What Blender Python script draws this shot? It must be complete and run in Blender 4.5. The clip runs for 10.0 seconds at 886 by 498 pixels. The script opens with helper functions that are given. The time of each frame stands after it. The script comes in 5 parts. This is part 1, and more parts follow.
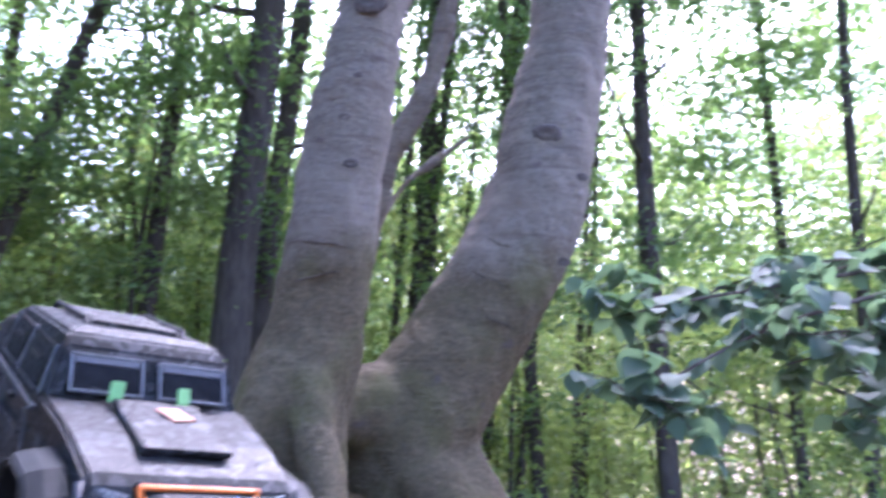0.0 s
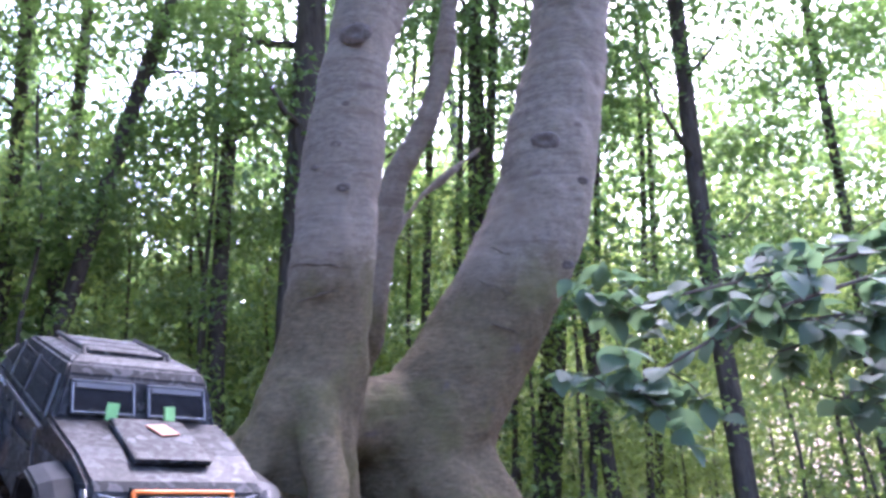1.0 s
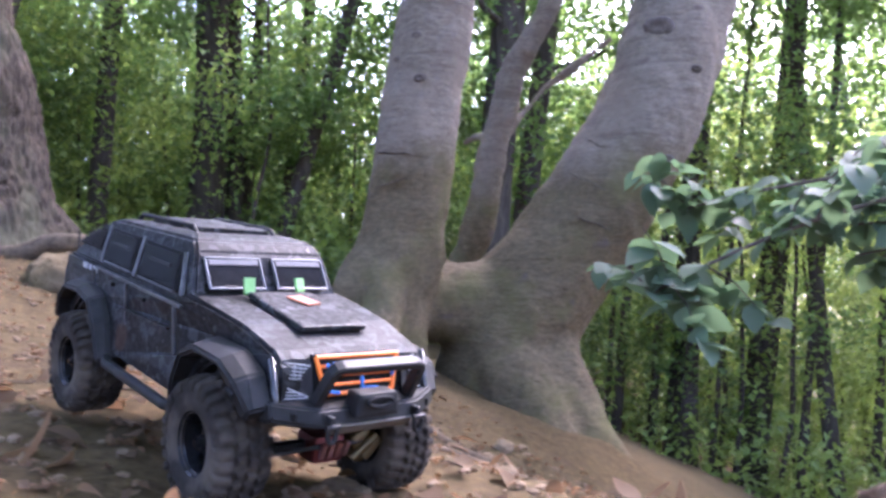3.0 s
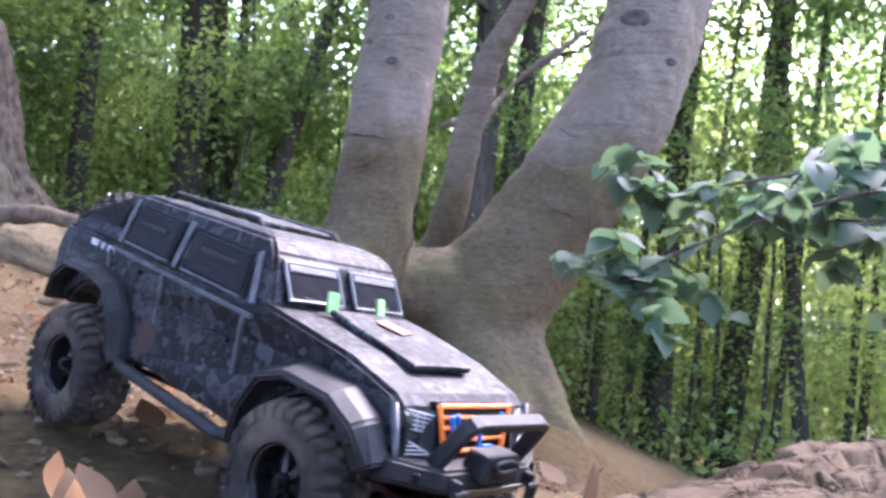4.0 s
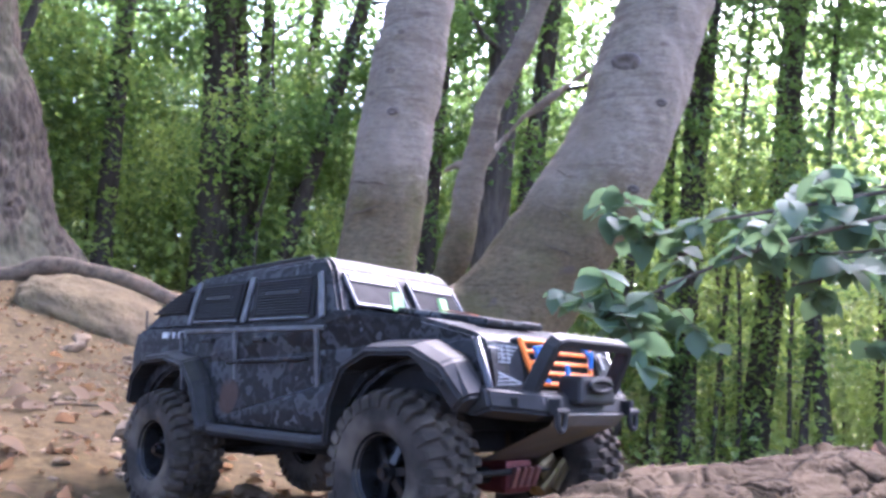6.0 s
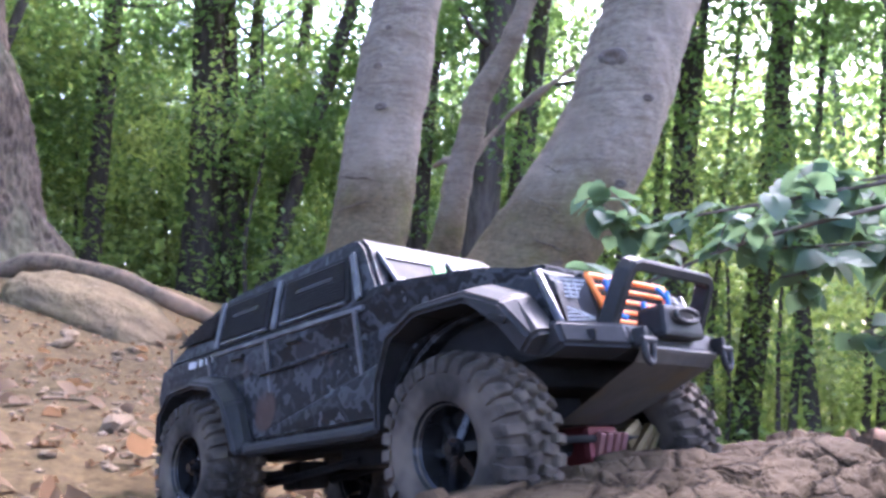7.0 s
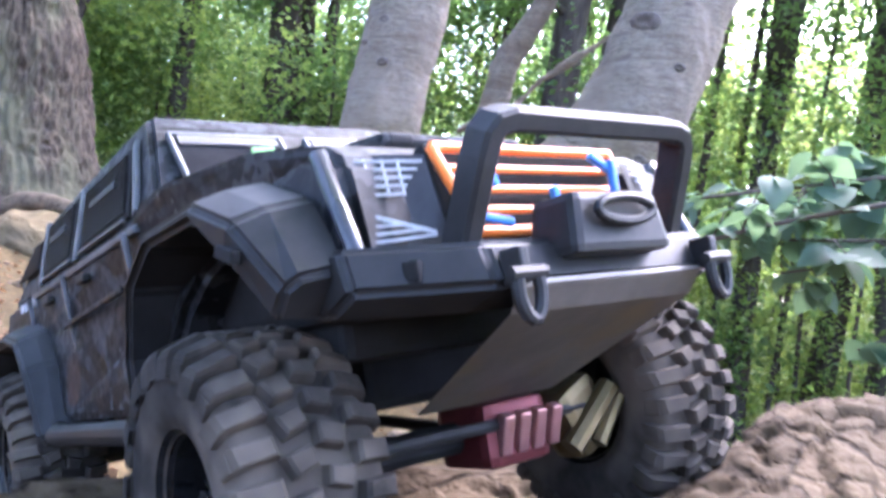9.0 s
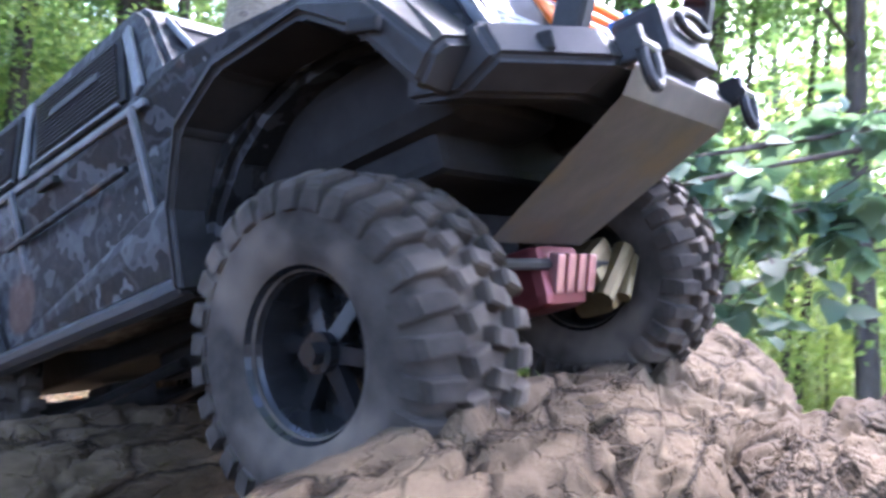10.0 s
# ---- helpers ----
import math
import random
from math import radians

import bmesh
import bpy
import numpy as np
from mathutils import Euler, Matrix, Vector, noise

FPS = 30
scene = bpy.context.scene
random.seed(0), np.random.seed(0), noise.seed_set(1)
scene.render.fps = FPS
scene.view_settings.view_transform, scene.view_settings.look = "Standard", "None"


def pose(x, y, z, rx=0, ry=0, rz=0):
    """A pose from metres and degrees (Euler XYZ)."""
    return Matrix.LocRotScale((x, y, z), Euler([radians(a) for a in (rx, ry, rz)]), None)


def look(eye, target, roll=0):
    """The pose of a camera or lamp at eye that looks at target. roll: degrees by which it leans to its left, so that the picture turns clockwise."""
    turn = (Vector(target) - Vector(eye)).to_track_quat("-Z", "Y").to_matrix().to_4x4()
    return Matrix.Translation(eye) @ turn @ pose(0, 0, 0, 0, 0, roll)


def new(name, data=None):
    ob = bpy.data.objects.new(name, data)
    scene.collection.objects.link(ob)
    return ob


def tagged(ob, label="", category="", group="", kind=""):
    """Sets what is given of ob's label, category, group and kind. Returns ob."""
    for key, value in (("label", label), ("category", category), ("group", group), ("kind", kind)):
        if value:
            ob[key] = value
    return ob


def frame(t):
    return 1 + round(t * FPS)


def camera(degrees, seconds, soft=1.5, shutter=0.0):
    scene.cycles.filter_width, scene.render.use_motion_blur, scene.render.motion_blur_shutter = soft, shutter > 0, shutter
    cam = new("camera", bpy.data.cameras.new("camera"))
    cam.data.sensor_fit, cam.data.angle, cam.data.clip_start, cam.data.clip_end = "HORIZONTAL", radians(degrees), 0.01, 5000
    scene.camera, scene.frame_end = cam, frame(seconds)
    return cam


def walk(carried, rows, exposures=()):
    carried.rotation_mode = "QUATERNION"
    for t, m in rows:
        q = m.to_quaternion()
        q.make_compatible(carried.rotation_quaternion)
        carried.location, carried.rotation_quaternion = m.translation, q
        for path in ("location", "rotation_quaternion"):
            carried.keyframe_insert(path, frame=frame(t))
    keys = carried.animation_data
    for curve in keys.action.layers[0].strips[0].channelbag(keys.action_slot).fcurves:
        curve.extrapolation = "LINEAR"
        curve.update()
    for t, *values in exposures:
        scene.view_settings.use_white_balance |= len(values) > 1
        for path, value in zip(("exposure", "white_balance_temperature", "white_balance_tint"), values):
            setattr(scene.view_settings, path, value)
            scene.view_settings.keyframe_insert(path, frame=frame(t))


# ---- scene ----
cam = camera(57.1, 10.0, soft=3.0, shutter=0.5)
PATH = [
    (0.0, pose(-0.629, -0.009, 0.266, 100.05, 0.53, 1.24)),
    (0.5, pose(-0.538, -0.053, 0.215, 99.77, 0.28, 8.12)),
    (1.0, pose(-0.393, -0.090, 0.246, 101.01, 3.69, 7.28)),
    (1.5, pose(-0.304, -0.039, 0.265, 100.87, 4.61, 10.49)),
    (2.0, pose(-0.244, 0.013, 0.247, 100.12, 4.05, 19.66)),
    (2.5, pose(0.000, 0.000, 0.200, 95.96, 0.20, 24.73)),
    (4.0, pose(0.164, 0.039, 0.172, 94.00, -2.36, 23.39)),
    (4.5, pose(0.155, 0.019, 0.212, 95.93, -3.29, 27.71)),
    (5.0, pose(0.169, -0.006, 0.226, 98.18, -1.44, 27.79)),
    (5.5, pose(0.246, -0.033, 0.200, 96.91, -1.39, 25.94)),
    (7.0, pose(0.288, -0.042, 0.185, 95.91, -0.77, 24.73)),
    (7.5, pose(0.313, -0.047, 0.191, 95.57, -1.49, 24.61)),
    (8.0, pose(0.425, -0.032, 0.182, 92.26, -5.11, 28.27)),
    (8.5, pose(0.434, 0.103, 0.208, 94.93, -4.45, 29.98)),
    (9.0, pose(0.470, 0.208, 0.201, 93.64, -5.39, 30.46)),
    (9.5, pose(0.509, 0.183, 0.171, 92.53, -1.50, 27.35)),
    (10.0, pose(0.493, 0.139, 0.170, 93.96, -1.72, 21.35)),
]
walk(cam, PATH, [(0.0, 4.1, 5050, 36), (2.5, 4.1, 5500, 35), (4.0, 4.45, 5500, 33), (5.5, 4.45, 5400, 32), (7.0, 4.5, 5350, 32), (8.5, 4.75, 5350, 28), (10.0, 5.05, 5300, 25)])

# the toy truck's way: seconds, place, roll, pitch, heading
DRIVE = [
    (0.0, -0.965, 0.761, 0.156, -6.6, 13.3, -52.9),
    (0.5, -0.888, 0.705, 0.129, -3.7, 12.3, -47.7),
    (1.0, -0.878, 0.758, 0.152, -6.9, 15.1, -46.7),
    (1.5, -0.881, 0.837, 0.170, -6.1, 12.2, -40.4),
    (2.0, -0.784, 0.806, 0.139, -2.4, 11.7, -33.1),
    (2.5, -0.612, 0.761, 0.118, 2.3, 10.8, -27.9),
    (4.0, -0.282, 0.660, 0.061, -4.0, 14.9, -16.1),
    (4.5, -0.246, 0.657, 0.063, -6.5, 13.7, -16.6),
    (5.0, -0.223, 0.644, 0.065, -5.9, 11.5, -16.4),
    (5.5, -0.180, 0.634, 0.081, -3.9, 4.5, -16.5),
    (7.0, -0.014, 0.555, 0.080, -3.5, -10.8, -21.2),
    (7.5, 0.010, 0.548, 0.095, -6.0, -16.8, -19.8),
    (8.0, 0.063, 0.545, 0.106, -7.7, -19.4, -20.7),
    (8.5, 0.112, 0.551, 0.111, -0.4, -17.7, -18.4),
    (9.0, 0.169, 0.561, 0.117, 9.0, -11.1, -23.3),
    (9.5, 0.213, 0.549, 0.132, 4.4, -10.7, -20.6),
    (10.0, 0.247, 0.510, 0.139, 3.4, -14.2, -18.3),
]

# ---- light ----
world = bpy.data.worlds.new("sky")
scene.world = world
world.use_nodes = True
wn = world.node_tree
sky = wn.nodes.new("ShaderNodeTexSky")
sky.sky_type, sky.sun_disc = "NISHITA", False
sky.sun_elevation, sky.sun_rotation = radians(48), radians(10)
sky.air_density, sky.dust_density, sky.ozone_density = 0.8, 4.0, 0.5
wn.links.new(sky.outputs[0], wn.nodes["Background"].inputs[0])
wn.nodes["Background"].inputs[1].default_value = 0.15
sun = new("sun", bpy.data.lights.new("sun", "SUN"))
sun.data.energy, sun.data.angle, sun.data.color = 0.7, radians(25), (1.0, 0.96, 0.9)
sun.matrix_world = look((1.0, 5.6, 6.3), (0, 0, 0))


# ---- materials ----
def material(name, rough=0.7, metal=0.0):
    m = bpy.data.materials.new(name)
    m.use_nodes = True
    nt = m.node_tree
    b = nt.nodes["Principled BSDF"]
    b.inputs["Roughness"].default_value, b.inputs["Metallic"].default_value = rough, metal
    return m, nt, b


def coords(nt, scale=(1, 1, 1), kind="Object"):
    tc, mp = nt.nodes.new("ShaderNodeTexCoord"), nt.nodes.new("ShaderNodeMapping")
    mp.inputs["Scale"].default_value = scale
    nt.links.new(tc.outputs[kind], mp.inputs[0])
    return mp.outputs[0]


def noise_tex(nt, vec, scale, detail=4.0, rough=0.6):
    n = nt.nodes.new("ShaderNodeTexNoise")
    n.inputs["Scale"].default_value, n.inputs["Detail"].default_value, n.inputs["Roughness"].default_value = scale, detail, rough
    nt.links.new(vec, n.inputs["Vector"])
    return n.outputs[0]


def ramp(nt, value, stops, constant=False):
    r = nt.nodes.new("ShaderNodeValToRGB")
    if constant:
        r.color_ramp.interpolation = "CONSTANT"
    el = r.color_ramp.elements
    while len(el) < len(stops):
        el.new(0.5)
    for e, (p, c) in zip(el, stops):
        e.position, e.color = p, (*c, 1)
    nt.links.new(value, r.inputs[0])
    return r.outputs[0]


def mix(nt, fac, a, b, mode="MIX"):
    m = nt.nodes.new("ShaderNodeMix")
    m.data_type, m.blend_type = "RGBA", mode
    for sock, v in ((m.inputs[0], fac), (m.inputs[6], a), (m.inputs[7], b)):
        if isinstance(v, (int, float)):
            sock.default_value = v
        elif isinstance(v, tuple):
            sock.default_value = (*v, 1)
        else:
            nt.links.new(v, sock)
    return m.outputs[2]


def bump(nt, b, height, strength=0.3, distance=0.01):
    n = nt.nodes.new("ShaderNodeBump")
    n.inputs["Strength"].default_value, n.inputs["Distance"].default_value = strength, distance
    nt.links.new(height, n.inputs["Height"])
    nt.links.new(n.outputs[0], b.inputs["Normal"])


def grained(name, dark, light, scale=40.0, rough=0.8, metal=0.0, stretch=(1, 1, 1), bumps=0.3, depth=0.004, stain=None, stain_scale=4.0):
    """Two scales of noise: grain between two colours, and larger stains."""
    m, nt, b = material(name, rough, metal)
    v = coords(nt, stretch)
    g = noise_tex(nt, v, scale, 6.0, 0.65)
    col = ramp(nt, g, [(0.3, dark), (0.7, light)])
    if stain:
        s = noise_tex(nt, v, stain_scale, 3.0)
        col = mix(nt, ramp(nt, s, [(0.45, (0, 0, 0)), (0.65, (1, 1, 1))]), col, stain)
    nt.links.new(col, b.inputs["Base Color"])
    bump(nt, b, g, bumps, depth)
    return m


def leaf_material(name, dark, light, through_col, gloss=0.45):
    m, nt, b = material(name, gloss)
    geo = nt.nodes.new("ShaderNodeNewGeometry")
    v = coords(nt)
    big = noise_tex(nt, v, 0.9, 3.0)
    rnd = ramp(nt, geo.outputs["Random Per Island"], [(0.0, dark), (1.0, light)])
    col = mix(nt, ramp(nt, big, [(0.35, (0, 0, 0)), (0.7, (1, 1, 1))]), mix(nt, 0.4, rnd, dark), rnd)
    nt.links.new(col, b.inputs["Base Color"])
    tr = nt.nodes.new("ShaderNodeBsdfTranslucent")
    nt.links.new(mix(nt, 0.5, through_col, col), tr.inputs["Color"])
    ms = nt.nodes.new("ShaderNodeMixShader")
    ms.inputs[0].default_value = 0.45
    nt.links.new(b.outputs[0], ms.inputs[1])
    nt.links.new(tr.outputs[0], ms.inputs[2])
    nt.links.new(ms.outputs[0], nt.nodes["Material Output"].inputs[0])
    return m


def plain(name, col, rough=0.5, metal=0.0, scale=60.0, vary=0.35, bumps=0.08):
    """A nearly even surface with dust and slight wear."""
    d = tuple(c * (1 - vary) for c in col)
    l = tuple(min(1, c * (1 + vary) + 0.004) for c in col)
    return grained(name, d, l, scale, rough, metal, bumps=bumps, depth=0.001)


def camouflage():
    m, nt, b = material("camouflage_paint", 0.42)
    v = coords(nt)
    a = noise_tex(nt, v, 27.0, 3.0, 0.6)
    col = ramp(nt, a, [(0.0, (0.015, 0.015, 0.016)), (0.4, (0.033, 0.034, 0.035)), (0.46, (0.005, 0.005, 0.005)), (0.54, (0.017, 0.0174, 0.0182)), (0.585, (0.005, 0.005, 0.005)), (0.64, (0.052, 0.054, 0.056))], True)
    rust = noise_tex(nt, coords(nt, (1, 1, 1)), 19.0, 1.0)
    col = mix(nt, ramp(nt, rust, [(0.72, (0, 0, 0)), (0.76, (1, 1, 1))]), col, (0.04, 0.024, 0.017))
    dust = noise_tex(nt, v, 150.0, 5.0)
    col = mix(nt, ramp(nt, dust, [(0.55, (0, 0, 0)), (0.9, (0.3, 0.3, 0.3))]), col, (0.11, 0.098, 0.085))
    nt.links.new(col, b.inputs["Base Color"])
    nt.links.new(ramp(nt, dust, [(0.4, (0.42, 0.42, 0.42)), (0.7, (0.68, 0.68, 0.68))]), b.inputs["Roughness"])
    bump(nt, b, dust, 0.08, 0.001)
    return m


def beech_bark():
    m, nt, b = material("beech_bark", 0.85)
    v = coords(nt)
    fine = noise_tex(nt, coords(nt, (1, 1, 2.2)), 45.0, 6.0, 0.7)
    rings = noise_tex(nt, coords(nt, (3, 3, 26)), 1.6, 4.0, 0.6)
    patch = noise_tex(nt, v, 5.0, 4.0)
    grey = ramp(nt, fine, [(0.25, (0.1, 0.083, 0.063)), (0.75, (0.225, 0.188, 0.145))])
    col = mix(nt, ramp(nt, rings, [(0.35, (0.55, 0.55, 0.55)), (0.5, (0, 0, 0))]), grey, (0.095, 0.075, 0.058))
    col = mix(nt, ramp(nt, patch, [(0.45, (0, 0, 0)), (0.7, (0.7, 0.7, 0.7))]), col, (0.185, 0.148, 0.112))
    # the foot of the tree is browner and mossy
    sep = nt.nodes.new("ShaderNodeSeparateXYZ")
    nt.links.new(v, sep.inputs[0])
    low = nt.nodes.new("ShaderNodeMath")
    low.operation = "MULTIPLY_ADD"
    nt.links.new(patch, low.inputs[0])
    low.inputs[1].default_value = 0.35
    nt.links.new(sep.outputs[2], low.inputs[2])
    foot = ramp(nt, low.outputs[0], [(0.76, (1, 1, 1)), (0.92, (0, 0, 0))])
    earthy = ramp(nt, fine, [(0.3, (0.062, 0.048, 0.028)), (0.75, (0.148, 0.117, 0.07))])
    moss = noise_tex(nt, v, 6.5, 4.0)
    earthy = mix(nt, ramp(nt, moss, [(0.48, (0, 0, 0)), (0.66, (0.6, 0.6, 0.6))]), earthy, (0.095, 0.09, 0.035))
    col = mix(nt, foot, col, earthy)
    knots = nt.nodes.new("ShaderNodeTexVoronoi")
    knots.inputs["Scale"].default_value = 4.2
    wob = mix(nt, 0.12, coords(nt, (1, 1, 1.8)), noise_tex(nt, v, 9.0, 3.0), "ADD")
    nt.links.new(wob, knots.inputs["Vector"])
    col = mix(nt, ramp(nt, knots.outputs["Distance"], [(0.05, (0.75, 0.75, 0.75)), (0.12, (0, 0, 0))]), col, (0.08, 0.062, 0.055))
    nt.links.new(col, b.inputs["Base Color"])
    h = mix(nt, 0.5, fine, rings)
    bump(nt, b, h, 0.7, 0.014)
    return m


M_CAMO = camouflage()
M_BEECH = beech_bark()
M_OAK = grained("rough_bark", (0.03, 0.023, 0.018), (0.145, 0.112, 0.082), 22.0, 0.92, stretch=(1.8, 1.8, 0.5), bumps=0.9, depth=0.02, stain=(0.105, 0.096, 0.062), stain_scale=2.5)
M_SCAR = grained("healed_scar", (0.06, 0.05, 0.043), (0.15, 0.125, 0.105), 60.0, 0.9, bumps=0.6, depth=0.006)
M_FARBARK = grained("shaded_bark", (0.04, 0.034, 0.028), (0.1, 0.085, 0.07), 9.0, 0.9, stretch=(2, 2, 0.5), bumps=0.6, depth=0.03)


def log_bark():
    m, nt, b = material("peeling_log_bark", 0.92)
    v = coords(nt, (0.42, 1, 1))
    bend = noise_tex(nt, v, 30.0, 5.0, 0.7)
    wv = mix(nt, 0.02, v, bend, "ADD")

    def plates(scale):
        edge, cell = nt.nodes.new("ShaderNodeTexVoronoi"), nt.nodes.new("ShaderNodeTexVoronoi")
        edge.feature = "DISTANCE_TO_EDGE"
        for n in (edge, cell):
            n.inputs["Scale"].default_value = scale
            nt.links.new(wv, n.inputs["Vector"])
        return edge.outputs["Distance"], cell.outputs["Color"]

    d1, c1 = plates(27.0)
    d2, c2 = plates(75.0)
    grain = noise_tex(nt, coords(nt, (0.5, 1, 1)), 160.0, 6.0, 0.7)
    patch = noise_tex(nt, v, 12.0, 4.0)
    col = ramp(nt, grain, [(0.3, (0.02, 0.0132, 0.0072)), (0.7, (0.078, 0.055, 0.032))])
    col = mix(nt, ramp(nt, patch, [(0.45, (0, 0, 0)), (0.65, (0.7, 0.7, 0.7))]), col, (0.06, 0.042, 0.028))
    col = mix(nt, 0.35, col, ramp(nt, c1, [(0.25, (0.02, 0.0138, 0.0078)), (0.75, (0.082, 0.06, 0.036))]))
    col = mix(nt, ramp(nt, d2, [(0.0, (0.3, 0.3, 0.3)), (0.05, (0, 0, 0))]), col, (0.04, 0.026, 0.015))
    col = mix(nt, ramp(nt, d1, [(0.004, (0.9, 0.9, 0.9)), (0.045, (0, 0, 0))]), col, (0.016, 0.01, 0.006))
    nt.links.new(col, b.inputs["Base Color"])
    h = mix(nt, 0.25, ramp(nt, d1, [(0.0, (0, 0, 0)), (0.06, (1, 1, 1))]), ramp(nt, d2, [(0.0, (0, 0, 0)), (0.06, (1, 1, 1))]))
    h = mix(nt, 0.45, h, mix(nt, 0.5, grain, c1))
    bump(nt, b, h, 0.9, 0.006)
    return m


M_LOGBARK = log_bark()
M_LOGWOOD = grained("stripped_wood", (0.02, 0.012, 0.0065), (0.115, 0.076, 0.044), 75.0, 0.8, stretch=(0.1, 1, 1), bumps=0.9, depth=0.006, stain=(0.06, 0.046, 0.036), stain_scale=9.0)
M_CUT = grained("fresh_cut_wood", (0.14, 0.07, 0.04), (0.34, 0.17, 0.09), 60.0, 0.8)
M_ROOT = grained("root_bark", (0.05, 0.036, 0.024), (0.14, 0.105, 0.072), 50.0, 0.85, bumps=0.5, depth=0.006, stain=(0.2, 0.13, 0.08), stain_scale=6.0)
M_ROCK = grained("sandstone", (0.075, 0.055, 0.029), (0.155, 0.117, 0.065), 22.0, 0.9, bumps=0.8, depth=0.02, stain=(0.09, 0.066, 0.04), stain_scale=6.0)
M_STONE = grained("pale_stone", (0.09, 0.062, 0.038), (0.22, 0.16, 0.102), 30.0, 0.85, bumps=0.4, depth=0.004)
M_RUBBER = grained("dusty_rubber", (0.019, 0.0162, 0.0136), (0.047, 0.0395, 0.0325), 70.0, 0.88, bumps=0.3, depth=0.001, stain=(0.095, 0.076, 0.058), stain_scale=18.0)
M_PLASTIC = plain("black_plastic", (0.013, 0.0123, 0.0117), 0.5, bumps=0.15)
M_CHASSIS = plain("black_underbody", (0.008, 0.0076, 0.0072), 0.75)
M_SHELL = plain("gloss_black_paint", (0.02, 0.02, 0.022), 0.22)
M_RIM = plain("gloss_black_rim", (0.007, 0.0068, 0.0068), 0.22)
M_SKID = grained("scuffed_skid_plate", (0.12, 0.107, 0.09), (0.2, 0.178, 0.15), 40.0, 0.5, 0.3, bumps=0.1, depth=0.001, stain=(0.2, 0.15, 0.07), stain_scale=22.0)
M_ORANGE = plain("orange_plastic", (0.85, 0.2, 0.02), 0.45, vary=0.15)
M_BLUE = plain("blue_cable_tie", (0.02, 0.16, 0.5), 0.45, vary=0.2)
M_GREEN = plain("green_tape", (0.18, 0.38, 0.12), 0.6, vary=0.15)
M_RED = plain("red_anodised_metal", (0.1, 0.018, 0.018), 0.45, 0.6, vary=0.2)
M_FIN = plain("worn_red_metal", (0.34, 0.17, 0.155), 0.4, 0.8, vary=0.2)
M_BRASS = plain("brass", (0.125, 0.092, 0.042), 0.45, 0.8, vary=0.2)
M_STEEL = plain("dull_steel", (0.32, 0.3, 0.28), 0.45, 0.8, vary=0.2)
M_SILVER = plain("worn_edge_silver", (0.12, 0.122, 0.125), 0.35, 0.5, vary=0.25)
M_WORN = grained("worn_body_edge", (0.01, 0.01, 0.0105), (0.085, 0.086, 0.088), 60.0, 0.45, bumps=0.1, depth=0.001)
M_WINDOW = plain("smoked_window", (0.012, 0.012, 0.013), 0.3, vary=0.2, bumps=0.0)
M_LAMP = plain("headlight_lens", (0.03, 0.03, 0.032), 0.3, vary=0.3, bumps=0.0)
M_LAMP.node_tree.nodes["Principled BSDF"].inputs["Specular IOR Level"].default_value = 0.3
for m, s in ((M_WINDOW, 0.07), (M_CAMO, 0.13), (M_PLASTIC, 0.18), (M_CHASSIS, 0.15), (M_RIM, 0.2)):
    m.node_tree.nodes["Principled BSDF"].inputs["Specular IOR Level"].default_value = s
M_WINDOW.node_tree.nodes["Principled BSDF"].inputs["IOR"].default_value = 1.15
M_STRIP = plain("grey_sun_strip", (0.04, 0.04, 0.043), 0.5, vary=0.2)
M_WHITE = plain("white_decal", (0.34, 0.34, 0.34), 0.5, vary=0.1)
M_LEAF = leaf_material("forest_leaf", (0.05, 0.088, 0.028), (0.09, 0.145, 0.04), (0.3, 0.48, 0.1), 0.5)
# forest leaf again with sunlight put into its colour: paler and yellower
M_LEAFSUNLIT = leaf_material("sunlit_leaf", (0.07, 0.12, 0.03), (0.125, 0.2, 0.045), (0.58, 0.7, 0.15), 0.55)
M_LEAFNEAR = leaf_material("broad_leaf", (0.05, 0.088, 0.055), (0.085, 0.14, 0.088), (0.24, 0.37, 0.15), 0.65)
M_DEAD = leaf_material("dead_leaf", (0.1, 0.068, 0.042), (0.24, 0.172, 0.11), (0.3, 0.15, 0.06), 0.7)


def dirt():
    m, nt, b = material("dry_forest_dirt", 0.95)
    v = coords(nt)
    g = noise_tex(nt, v, 60.0, 8.0, 0.7)
    big = noise_tex(nt, v, 3.0, 5.0)
    mid = noise_tex(nt, v, 14.0, 5.0)
    c1 = ramp(nt, g, [(0.3, (0.033, 0.023, 0.011)), (0.7, (0.11, 0.077, 0.037))])
    c2 = ramp(nt, g, [(0.3, (0.045, 0.031, 0.0145)), (0.7, (0.122, 0.086, 0.041))])
    col = mix(nt, ramp(nt, big, [(0.4, (0, 0, 0)), (0.62, (1, 1, 1))]), c1, c2)
    col = mix(nt, ramp(nt, mid, [(0.58, (0, 0, 0)), (0.72, (0.7, 0.7, 0.7))]), col, (0.07, 0.046, 0.03))
    nt.links.new(col, b.inputs["Base Color"])
    bump(nt, b, mix(nt, 0.5, g, mid), 0.8, 0.012)
    return m


M_DIRT = dirt()
# dry, dusty surfaces have next to no sheen
for m in (M_DIRT, M_BEECH, M_OAK, M_SCAR, M_FARBARK, M_LOGBARK, M_LOGWOOD, M_ROOT, M_ROCK, M_STONE, M_RUBBER, M_DEAD):
    m.node_tree.nodes["Principled BSDF"].inputs["Specular IOR Level"].default_value = 0.08


